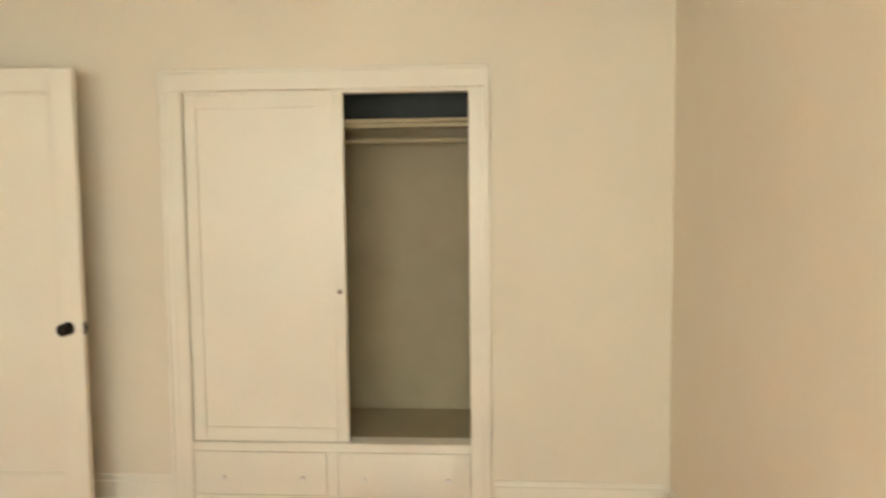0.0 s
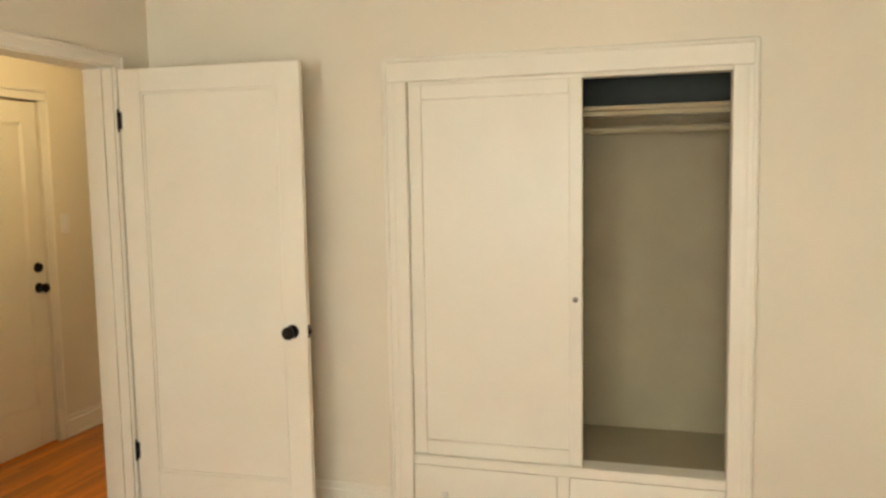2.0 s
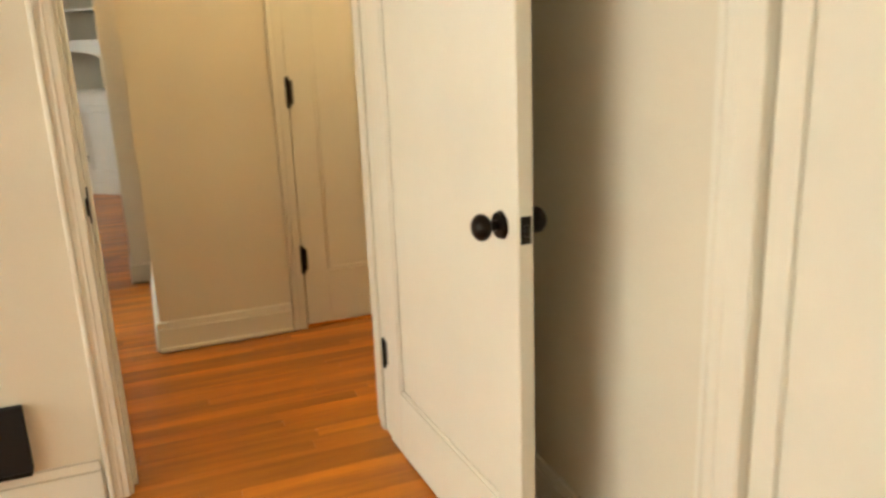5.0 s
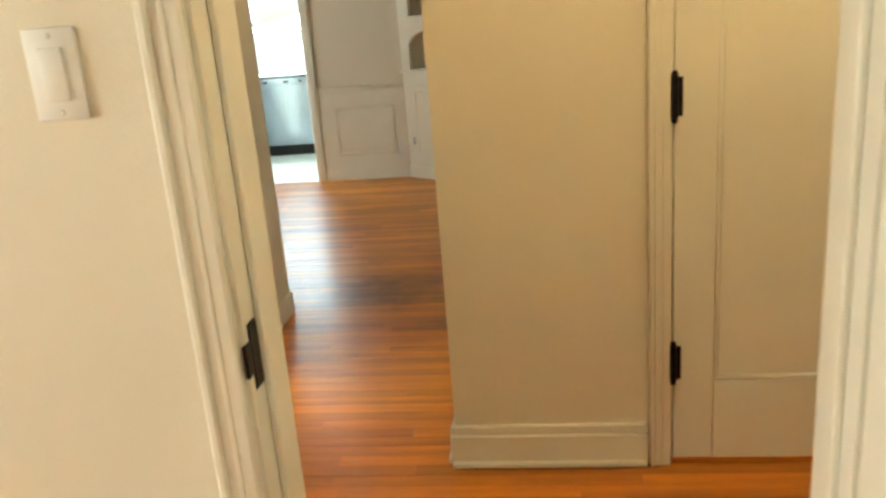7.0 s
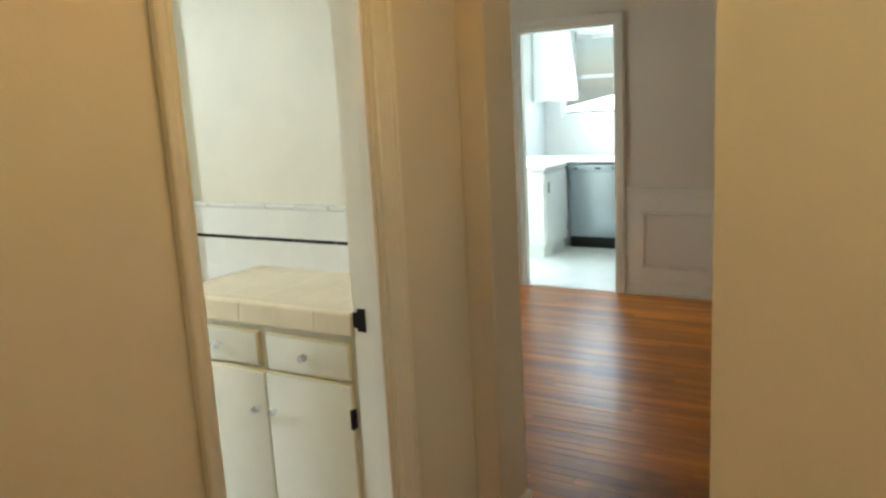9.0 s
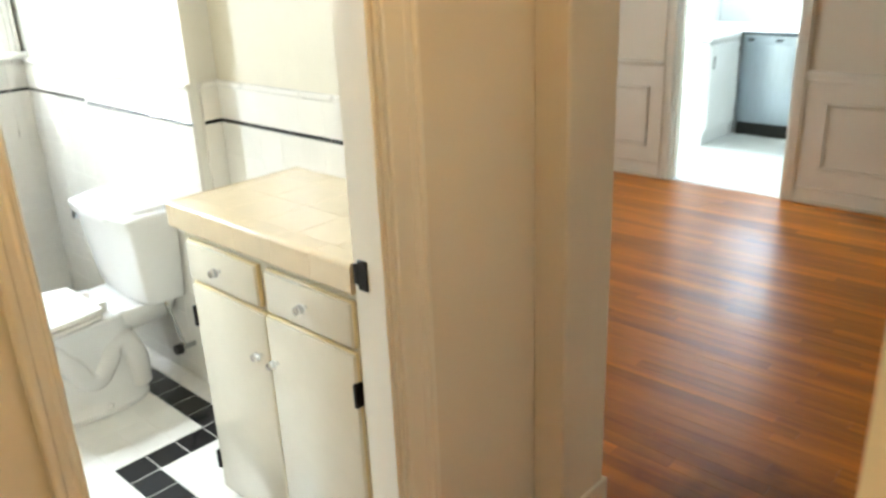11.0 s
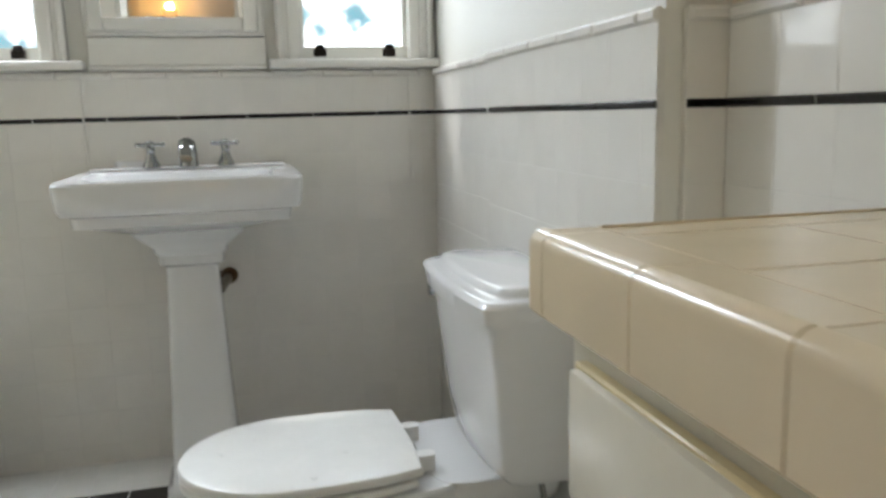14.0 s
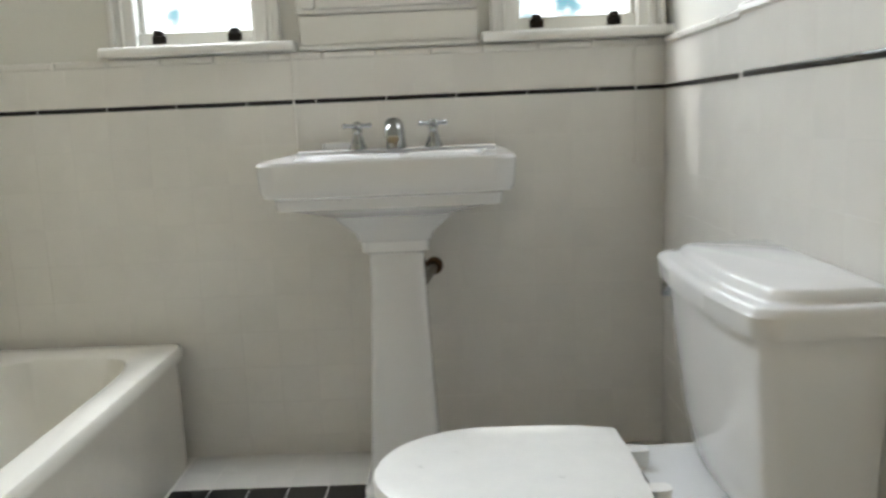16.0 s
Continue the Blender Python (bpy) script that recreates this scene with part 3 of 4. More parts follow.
tube(bm, (2.046, 1.096, 1.04), (2.046, 1.088, 1.04), 0.006, 0.007, 12)
ball(bm, (2.046, 1.082, 1.04), 0.012, (1, 0.8, 1), 14)
part("pull_knob", bm, CHROME, slide, "small glass and metal pull")
# top panel and upper back carry the painted shade
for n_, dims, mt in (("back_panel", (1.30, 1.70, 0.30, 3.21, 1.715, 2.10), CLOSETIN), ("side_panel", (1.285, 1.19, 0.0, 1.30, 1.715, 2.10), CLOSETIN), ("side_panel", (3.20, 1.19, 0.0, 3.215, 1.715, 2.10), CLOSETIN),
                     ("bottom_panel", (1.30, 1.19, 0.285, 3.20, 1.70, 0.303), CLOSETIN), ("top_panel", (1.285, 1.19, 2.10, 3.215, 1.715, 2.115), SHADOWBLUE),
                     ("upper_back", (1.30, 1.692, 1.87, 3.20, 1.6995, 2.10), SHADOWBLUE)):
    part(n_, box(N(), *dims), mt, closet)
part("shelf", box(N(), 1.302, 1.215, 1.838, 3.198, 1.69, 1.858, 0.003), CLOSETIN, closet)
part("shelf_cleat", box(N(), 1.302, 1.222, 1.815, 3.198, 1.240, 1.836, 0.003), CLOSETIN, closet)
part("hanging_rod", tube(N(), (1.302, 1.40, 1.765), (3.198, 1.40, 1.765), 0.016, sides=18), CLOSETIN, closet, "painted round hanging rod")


# ---- bathroom cabinet with tiled counter ----
CX, CY0, CY1, CZ = -1.835, -1.795, -1.018, 0.957
cab = thing("bathroom_cabinet", (-2.05, -1.4, 0), "ivory painted built-in cabinet with two drawers over two doors", "cabinet")
bm = N()
box(bm, RX + 0.004, CY0 + 0.02, 0.004, CX, CY1 - 0.002, CZ - 0.05, 0.003)
part("body", bm, CABPAINT, cab)
mid = -1.392
for y0, y1, z0, z1, kz in ((CY0 + 0.055, mid - 0.022, 0.742, 0.852, 0.800), (mid + 0.022, CY1 - 0.03, 0.742, 0.852, 0.800)):
    bm = N()
    box(bm, CX, y0, z0, CX + 0.020, y1, z1, 0.005, 2)
    d = part("drawer", bm, CABPAINT, cab)
    part("drawer_edge", box(N(), CX, y0 - 0.004, z0 - 0.004, CX + 0.012, y1 + 0.004, z1 + 0.004, 0.002), CABEDGE, d, "drawer edge with warm lamplight in its paint")
    ky = (y0 + y1) / 2
    bm = N()
    tube(bm, (CX + 0.02, ky, kz), (CX + 0.034, ky, kz), 0.006, 0.008, 12)
    tube(bm, (CX + 0.034, ky, kz), (CX + 0.050, ky, kz), 0.014, 0.011, 8)
    part("knob", bm, CRYSTAL, d, "faceted clear glass knob")
for y0, y1, ky, hy in ((CY0 + 0.055, mid - 0.003, mid - 0.035, CY0 + 0.052), (mid + 0.003, CY1 - 0.03, mid + 0.035, CY1 - 0.027)):
    d = part("door", box(N(), CX, y0, 0.03, CX + 0.020, y1, 0.722, 0.005, 2), CABPAINT, cab)
    part("door_edge", box(N(), CX, y0 - 0.001, 0.026, CX + 0.012, y1 + 0.001, 0.727, 0.002), CABEDGE, d, "door edge with warm lamplight in its paint")
    bm = N()
    tube(bm, (CX + 0.02, ky, 0.600), (CX + 0.034, ky, 0.600), 0.006, 0.008, 12)
    tube(bm, (CX + 0.034, ky, 0.600), (CX + 0.050, ky, 0.600), 0.013, 0.010, 8)
    part("knob", bm, CRYSTAL, d, "faceted clear glass knob")
    for z in (0.13, 0.62):
        part("hinge", box(N(), CX + 0.002, hy - 0.009, z - 0.032, CX + 0.026, hy + 0.004, z + 0.032, 0.003), BLACKMETAL, d, "small black hinge")
top = thing("tiled_counter", (-2.05, -1.4, CZ - 0.05), "cream glazed tile counter with rounded edge tiles", "counter")
part("bed", box(N(), RX + 0.004, CY0 + 0.012, CZ - 0.048, CX + 0.010, CY1 - 0.002, CZ - 0.0016), GROUT, top, "pale grout bed")

# ---- toilet ----
TY = -2.67
toilet = thing("toilet", (-1.8, TY, 0), "white two-piece porcelain toilet with closed lid", "toilet")
rings = []
for z, xb, xf, half in ((0.0, -2.00, -1.535, 0.170), (0.018, -2.00, -1.532, 0.172), (0.034, -1.99, -1.545, 0.158), (0.06, -1.985, -1.552, 0.142), (0.12, -1.985, -1.555, 0.136), (0.20, -1.985, -1.552, 0.136), (0.24, -1.99, -1.525, 0.144), (0.275, -1.995, -1.465, 0.162), (0.31, -2.0, -1.435, 0.168), (0.340, -2.0, -1.42, 0.176), (0.358, -2.0, -1.417, 0.178), (0.366, -1.995, -1.424, 0.172)):
    rings.append(egg(xb, xf, TY + 0.025 * max(0.0, 1 - z / 0.3), half, z))
part("bowl", loft(N(), rings), PORCELAIN, toilet)
part("seat_deck", loft(N(), [rounded(-2.02, TY, z, hx, hy, 5) for z, hx, hy in ((0.26, 0.115, 0.10), (0.31, 0.135, 0.15), (0.352, 0.14, 0.165), (0.368, 0.137, 0.162))]), PORCELAIN, toilet)
for s in (-1, 1):
    cu = bpy.data.curves.new("trapway", "CURVE")
    cu.dimensions, cu.bevel_depth, cu.bevel_resolution = "3D", 0.044, 6
    sp = cu.splines.new("BEZIER")
    pts = [(-1.66, 0.33), (-1.72, 0.20), (-1.78, 0.13), (-1.84, 0.18), (-1.89, 0.26), (-1.945, 0.19), (-1.955, 0.05)]
    sp.bezier_points.add(len(pts) - 1)
    for bp, (px, pz) in zip(sp.bezier_points, pts):
        bp.co, bp.handle_left_type, bp.handle_right_type = (px, TY + 0.012 + s * 0.112, pz), "AUTO", "AUTO"
    tmp = bpy.data.objects.new("trapway", cu)
    scene.collection.objects.link(tmp)
    bpy.context.view_layer.update()
    data = bpy.data.meshes.new_from_object(tmp.evaluated_get(bpy.context.evaluated_depsgraph_get()))
    bpy.data.objects.remove(tmp)
    data.materials.clear()
    data.materials.append(PORCELAIN)
    o = smooth(new("trapway", data), 60)
    o.parent, o.matrix_parent_inverse = toilet, toilet.matrix_world.inverted()
    bm = N()
    ball(bm, (-1.80, TY + 0.022 + s * 0.158, 0.030), 0.013, (1, 1, 0.9), 14)
    part("bolt_cap", bm, PORCELAIN, toilet)
def lid_ring(z, e, back):
    """A toilet seat's plan: round in front, with straight square-cornered back edge."""
    out, mid, half = [], -1.62, 0.178 + e
    for i in range(33):
        a = -math.pi / 2 + math.pi * i / 32
        out.append((mid + (0.205 + e) * math.cos(a), TY + half * math.sin(a), z))
    out += [(-1.70, TY + half * 0.995, z), (-1.79, TY + half * 0.955, z), (back - e, TY + half * 0.86, z), (back - 0.006 - e, TY, z), (back - e, TY - half * 0.86, z), (-1.79, TY - half * 0.955, z), (-1.70, TY - half * 0.995, z)]
    return out


part("seat", loft(N(), [lid_ring(z, e, -1.845) for z, e in ((0.368, -0.004), (0.371, 0.003), (0.382, 0.004), (0.386, 0.0))]), PLASTIC, toilet)
part("lid", loft(N(), [lid_ring(z, e, -1.855) for z, e in ((0.389, -0.002), (0.392, 0.004), (0.402, 0.005), (0.408, 0.001), (0.411, -0.010), (0.4125, -0.05))]), PLASTIC, toilet, "closed white lid")
for s in (-1, 1):
    part("seat_hinge", loft(N(), [rounded(-1.878, TY + s * 0.075, z, 0.022, 0.016, 3, 16) for z in (0.367, 0.392, 0.40)]), PLASTIC, toilet)


def tank_ring(z, grow=0.0):
    """The tank's plan: flat back at the wall, bowed front with rounded ends."""
    out, hw, mid_y = [], 0.236 + grow, TY + 0.014
    for i in range(41):
        u = -1 + 2 * i / 40
        round_end = max(0.0, abs(u) - 0.9) / 0.1
        out.append((-1.954 + grow - 0.022 * abs(u) ** 2.2 - 0.030 * (1 - math.sqrt(max(0.0, 1 - round_end ** 2))), mid_y + u * hw, z))
    out += [(-2.145, mid_y + hw, z), (-2.145, mid_y - hw, z)]
    return out


part("tank", loft(N(), [tank_ring(z, g) for z, g in ((0.368, -0.045), (0.385, -0.032), (0.46, -0.020), (0.63, -0.002), (0.692, 0.001))]), PORCELAIN, toilet)
part("tank_lid", loft(N(), [tank_ring(z, g) for z, g in ((0.690, 0.004), (0.694, 0.017), (0.724, 0.020), (0.733, 0.014), (0.736, 0.004), (0.736, -0.008), (0.741, -0.014), (0.750, -0.020), (0.753, -0.030))]), PORCELAIN, toilet)
bm = N()
tube(bm, (-1.985, TY - 0.230, 0.655), (-1.985, TY - 0.252, 0.655), 0.013, 0.013, 16)
box(bm, -1.998, TY - 0.268, 0.636, -1.972, TY - 0.250, 0.674, 0.005, 2)
part("flush_lever", bm, CHROME, toilet, "small chrome flush lever")
valve = thing("water_valve", (-2.145, -2.44, 0.17), "chrome toilet supply valve with hose at the wall", "valve")
part("stub", tube(N(), (-2.149, -2.44, 0.17), (-2.09, -2.44, 0.17), 0.010), CHROME, valve)
part("handle", tube(N(), (-2.09, -2.44, 0.17), (-2.065, -2.44, 0.17), 0.022, 0.020, 12), BLACKMETAL, valve, "dark valve handle")
part("hose", tube(N(), (-2.105, -2.44, 0.175), (-2.085, -2.52, 0.39), 0.006), CHROME, valve)

# ---- pedestal sink ----
SX, SF, SB, SZ = -1.42, -3.125, -3.666, 0.917
sink = thing("pedestal_sink", (SX, -3.4, 0), "white rectangular porcelain pedestal sink", "sink")
cy, hy = (SF + SB) / 2, (SF - SB) / 2


def shelf_ring(z, dx, dy, p=14):
    return rounded(SX, cy, z, 0.294 + dx, hy + dy, p, 56)


basin = [shelf_ring(z, dx, dy) for z, dx, dy in ((0.776, -0.15, -0.13), (0.800, -0.07, -0.06), (0.806, -0.034, -0.036), (0.832, -0.030, -0.032), (0.838, -0.010, -0.012), (0.846, -0.007, -0.009), (0.852, -0.004, -0.004), (0.910, 0.0, -0.001), (0.917, -0.005, -0.006))]
inner = [rounded(SX, cy + 0.045, z, hx, hh, p, 56) for z, hx, hh, p in ((0.916, 0.232, 0.160, 5), (0.910, 0.222, 0.150, 5), (0.860, 0.200, 0.130, 4), (0.800, 0.150, 0.095, 3), (0.785, 0.05, 0.04, 2))]
part("basin", loft(N(), basin + inner), PORCELAIN, sink)
part("backsplash_ledge", box(N(), SX - 0.27, SB + 0.004, 0.910, SX + 0.27, SB + 0.13, 0.926, 0.006, 2), PORCELAIN, sink)
ped = [rounded(SX, -3.40, z, a, b, 9, 40) for z, a, b in ((0.0, 0.112, 0.105), (0.05, 0.112, 0.105), (0.065, 0.098, 0.092), (0.09, 0.094, 0.088), (0.35, 0.080, 0.076), (0.60, 0.070, 0.068), (0.672, 0.068, 0.066), (0.680, 0.084, 0.080), (0.705, 0.086, 0.082), (0.712, 0.094, 0.090), (0.728, 0.098, 0.094), (0.745, 0.118, 0.11), (0.764, 0.140, 0.125), (0.780, 0.150, 0.135))]
part("pedestal", loft(N(), ped), PORCELAIN, sink)
TYA = -3.535
for s, x in ((-1, SX - 0.102), (1, SX + 0.102)):
    bm = N()
    tube(bm, (x, TYA, 0.926), (x, TYA, 0.940), 0.025, 0.021, 24)
    tube(bm, (x, TYA, 0.940), (x, TYA, 0.968), 0.019, 0.010, 20)
    ball(bm, (x, TYA, 0.975), 0.013, (1, 1, 1), 14)
    for dx, dy in ((0.032, 0.01), (-0.032, -0.01), (0.01, -0.032), (-0.01, 0.032)):
        tube(bm, (x, TYA, 0.988), (x + dx, TYA + dy, 0.990), 0.006, 0.005, 10)
        ball(bm, (x + dx, TYA + dy, 0.990), 0.0075, sides=10)
    ball(bm, (x, TYA, 0.993), 0.012, (1, 1, 0.7), 14)
    part("cross_handle_tap", bm, CHROME, sink, "chrome cross-handle tap")
bm = N()
spout = []
for dy, z, w, h in ((0.0, 0.926, 0.027, 0.025), (0.0, 0.955, 0.025, 0.023), (0.008, 0.980, 0.023, 0.021), (0.032, 0.997, 0.022, 0.016), (0.066, 0.994, 0.022, 0.014), (0.100, 0.970, 0.021, 0.012), (0.112, 0.952, 0.019, 0.010)):
    tilt = min(1.0, max(0.0, (dy - 0.005) / 0.06))
    ring = []
    for i in range(20):
        a = 2 * math.pi * i / 20
        u, v = w * math.cos(a), h * math.sin(a)
        ring.append((SX + u, TYA + dy + v * (1 - tilt), z + v * tilt))
    spout.append(ring)
part("spout", loft(bm, spout), CHROME, sink, "chrome spout")
part("soap_dish", loft(N(), [rounded(SX + 0.16, SB + 0.07, z, a, 0.022, 5, 24) for z, a in ((0.926, 0.045), (0.940, 0.048), (0.944, 0.044))]), PORCELAIN, sink)
drain = thing("drain_pipe", (SX - 0.085, -3.62, 0.60), "dark bronze drain trap behind the sink pedestal", "pipe")
part("wall_flange", tube(N(), (SX - 0.085, -3.668, 0.575), (SX - 0.085, -3.655, 0.575), 0.027, 0.022, 20), BRONZE, drain)
part("pipe", tube(N(), (SX - 0.085, -3.66, 0.575), (SX - 0.06, -3.44, 0.575), 0.014, 0.014, 16), BRONZE, drain)

# ---- bathtub ----
tub = thing("bathtub", (-0.45, -2.9, 0), "cream enamel bathtub along the bathroom wall", "bathtub")
tx0, tx1, ty0, ty1, tz = -0.755, -0.148, -3.664, -2.10, 0.375
tcx, tcy, thx, thy = (tx0 + tx1) / 2, (ty0 + ty1) / 2, (tx1 - tx0) / 2, (ty1 - ty0) / 2
rings = [rounded(tcx, tcy, z, thx + d, thy + d, 30, 64) for z, d in ((0.002, -0.012), (tz - 0.05, -0.012), (tz - 0.04, 0.0), (tz - 0.012, 0.0), (tz - 0.003, -0.006), (tz, -0.018))]
rings += [rounded(tcx, tcy, z, thx - d, thy - d * 1.1, p, 64) for z, d, p in ((tz - 0.002, 0.075, 7), (tz - 0.014, 0.088, 6), (0.20, 0.115, 5), (0.09, 0.15, 4), (0.07, 0.20, 3))]
part("shell", loft(N(), rings), ENAMEL, tub)
bm = N()
tube(bm, (tcx, tcy - 0.5, 0.068), (tcx, tcy - 0.5, 0.076), 0.028, 0.026, 20)
part("drain", bm, CHROME, tub)

# ---- bathroom windows and medicine cabinet ----
def bath_window(name, x0, x1, z0, z1):
    ob = thing(name, ((x0 + x1) / 2, WY, z0), "white wooden bathroom window with black sash locks", "window", kind="structure")
    part("window_sill", box(N(), x0 - 0.115, WY - 0.02, z0 - 0.068, x1 + 0.10, WY + 0.062, z0 - 0.040, 0.007, 2), TRIM2, ob)
    for a, b in ((x0 - 0.072, x0), (x1, x1 + 0.072)):
        bm = N()
        box(bm, a, WY, z0 - 0.04, b, WY + 0.028, z1 + 0.07, 0.004)
        o, s = (a, 1) if b <= x0 + 0.001 else (b, -1)
        box(bm, o - s * 0.002, WY, z0 - 0.041, o + s * 0.016, WY + 0.042, z1 + 0.072, 0.005)
        box(bm, o + s * 0.030, WY, z0 - 0.04, o + s * 0.040, WY + 0.034, z1 + 0.07, 0.003)
        part("window_casing", bm, TRIM2, ob)
    part("window_casing", box(N(), x0, WY, z1, x1, WY + 0.028, z1 + 0.07, 0.004), TRIM2, ob)
    for n_, d in (("bottom_rail", (x0, WY - 0.045, z0 - 0.042, x1, WY - 0.012, z0 + 0.002)), ("top_rail", (x0, WY - 0.045, z1 - 0.03, x1, WY - 0.012, z1)), ("side_rail", (x0, WY - 0.045, z0 + 0.002, x0 + 0.014, WY - 0.012, z1 - 0.03)), ("side_rail", (x1 - 0.014, WY - 0.045, z0 + 0.002, x1, WY - 0.012, z1 - 0.03))):
        part(n_, box(N(), *d, 0.004), TRIM2, ob)
    pane = part("pane", box(N(), x0 + 0.010, WY - 0.030, z0 - 0.004, x1 - 0.010, WY - 0.026, z1 - 0.02), FROSTED, ob, "obscured window glass")
    pane.visible_shadow = False
    w = x1 - x0
    for fx in (0.18, 0.83):
        bm = N()
        x = x0 + w * fx
        box(bm, x - 0.020, WY - 0.014, z0 - 0.030, x + 0.020, WY + 0.004, z0 - 0.006, 0.003)
        box(bm, x - 0.013, WY - 0.014, z0 - 0.010, x + 0.013, WY + 0.010, z0 + 0.008, 0.004)
        part("sash_lock", bm, BLACKMETAL, ob, "black metal sash lock")
    return ob


TRIM2 = material("white_window_paint", (0.80, 0.79, 0.74), 0.25, 0.025, 4, 0.05, 50)
bath_window("window_1", WIN_A[0], WIN_A[1], WIN_A[2], WIN_A[3])
bath_window("window_2", WIN_B[0], WIN_B[1], WIN_B[2], WIN_B[3])
mc = thing("medicine_cabinet", (-1.40, WY, 1.31), "white framed mirror cabinet set between the bathroom windows", "cabinet")
part("surround", box(N(), -1.655, WY, 1.30, -1.15, WY + 0.022, 2.0, 0.004), TRIM2, mc)
for d in ((-1.640, 1.312, -1.597, 1.95), (-1.208, 1.312, -1.165, 1.95), (-1.597, 1.312, -1.208, 1.352), (-1.597, 1.91, -1.208, 1.95)):
    part("mirror_frame", box(N(), d[0], WY + 0.022, d[1], d[2], WY + 0.046, d[3], 0.005), TRIM2, mc)
glass = part("mirror", box(N(), -0.1975, -0.004, 1.349, 0.1975, 0.004, 1.913), MIRROR, mc, "silvered mirror glass")
glass.matrix_world = pose(-1.4025, WY + 0.033, 0, 0, 0, 2.3)
bm = N()
box(bm, -1.66, WY, 1.215, -1.155, WY + 0.020, 1.298, 0.004)
box(bm, -1.66, WY, 1.202, -1.155, WY + 0.034, 1.216, 0.004)
structure("trim_under_mirror", bm, TRIM2, "white painted apron board under the mirror cabinet")
bm = N()
tube(bm, (-1.128, WY + 0.024, 0.93), (-1.128, WY + 0.024, 1.20), 0.003, sides=8)
tube(bm, (-2.095, WY + 0.022, 0.87), (-2.095, WY + 0.022, 1.20), 0.002, sides=8)
tube(bm, (-2.095, WY + 0.022, 0.855), (-2.095, WY + 0.022, 0.885), 0.007, 0.004, sides=10)
structure("trim_pull_cord", bm, GROUT, "thin pale cords down the tiled wall")


# ---- wall lamp in the passage ----
sconce = thing("wall_lamp", (-1.42, 0.13, 1.80), "small bronze wall lamp with an amber glass cup", "lamp")
part("back_plate", loft(N(), [[(x, y, z) for x, z, _ in rounded(-1.42, 1.79, 0, r, r * 1.5, 2.4, 28)] for y, r in ((0.131, 0.045), (0.120, 0.045), (0.112, 0.034))]), BRONZE, sconce)
bm = N()
tube(bm, (-1.42, 0.118, 1.77), (-1.42, 0.03, 1.77), 0.008, 0.008, 12)
tube(bm, (-1.42, 0.03, 1.765), (-1.42, 0.03, 1.80), 0.016, 0.024, 18)
part("arm", bm, BRONZE, sconce)
part("shade", loft(N(), [rounded(-1.42, 0.03, z, r, r, 2, 28) for z, r in ((1.79, 0.024), (1.795, 0.036), (1.812, 0.050), (1.835, 0.058), (1.833, 0.054), (1.812, 0.046), (1.798, 0.030))], (True, True)), GLOW, sconce, "glowing amber glass cup")

ceil_lamp = thing("ceiling_lamp", (-0.32, 0.92, CH), "small hall ceiling lamp with a bare warm bulb", "lamp")
part("canopy", tube(N(), (-0.32, 0.92, CH - 0.03), (-0.32, 0.92, CH - 0.001), 0.05, 0.06, 24), BRONZE, ceil_lamp)
part("socket", tube(N(), (-0.32, 0.92, CH - 0.075), (-0.32, 0.92, CH - 0.03), 0.02, 0.024, 18), BRONZE, ceil_lamp)

# ---- dining room wainscot and corner cabinet ----
wain = thing("wainscot", (-5.82, -1.1, 0), "cream painted wainscot panelling with chair rail", "wainscot", kind="structure")
for y0, y1 in ((-1.468, -0.705), (-4.2, -2.408)):
    part("backing", box(N(), -5.825, y0, 0.13, -5.815, y1, 0.79), TRIM, wain)
    bm = N()
    box(bm, -5.825, y0, 0.79, -5.795, y1, 0.82, 0.006, 2)
    box(bm, -5.825, y0, 0.755, -5.805, y1, 0.79, 0.004)
    part("chair_rail", bm, TRIM, wain)
    a, b = (y0 + 0.13, y1 - 0.10)
    bm = N()
    for d in ((a, 0.22, a + 0.025, 0.645), (b - 0.025, 0.22, b, 0.645), (a, 0.22, b, 0.245), (a, 0.62, b, 0.645)):
        box(bm, -5.815, d[0], d[1], -5.800, d[2], d[3], 0.005)
    part("panel_moulding", bm, TRIM, wain)

cc = tagged(new("corner_cabinet"), "white built-in corner china cabinet with an arched niche", "cabinet")
cc.matrix_world = pose(-5.812, -0.70, 0, 0, 0, 50)
bpy.context.view_layer.update()
CW = 1.0       # front runs along local x; room side is -y


def cpart(name, bm, mat, label=""):
    o = mesh(name, bm, mat)
    o.parent = cc
    return tagged(o, label)


bm = N()
box(bm, 0, 0, 0, CW, 0.03, 0.90, 0.003)
box(bm, -0.0, -0.014, 0, CW, 0.0, 0.10, 0.004)
cpart("lower_front", bm, TRIM)
for x0, x1 in ((0.10, 0.495), (0.505, 0.90)):
    d = cpart("cabinet_door", box(N(), x0, -0.018, 0.15, x1, 0.0, 0.80, 0.004), TRIM)
    bm = N()
    for q in ((x0 + 0.05, 0.20, x0 + 0.07, 0.75), (x1 - 0.07, 0.20, x1 - 0.05, 0.75), (x0 + 0.05, 0.20, x1 - 0.05, 0.22), (x0 + 0.05, 0.73, x1 - 0.05, 0.75)):
        box(bm, q[0], -0.026, q[1], q[2], -0.016, q[3], 0.004)
    o = mesh("door_moulding", bm, TRIM)
    o.parent = d
    bm = N()
    tube(bm, (x0 + 0.016, -0.028, 0.30), (x0 + 0.016, -0.028, 0.36), 0.007, sides=10)
    o = mesh("hinge", bm, BLACKMETAL)
    o.parent = d
cpart("counter_shelf", box(N(), -0.01, -0.025, 0.90, CW + 0.01, 0.45, 0.925, 0.004), TRIM)
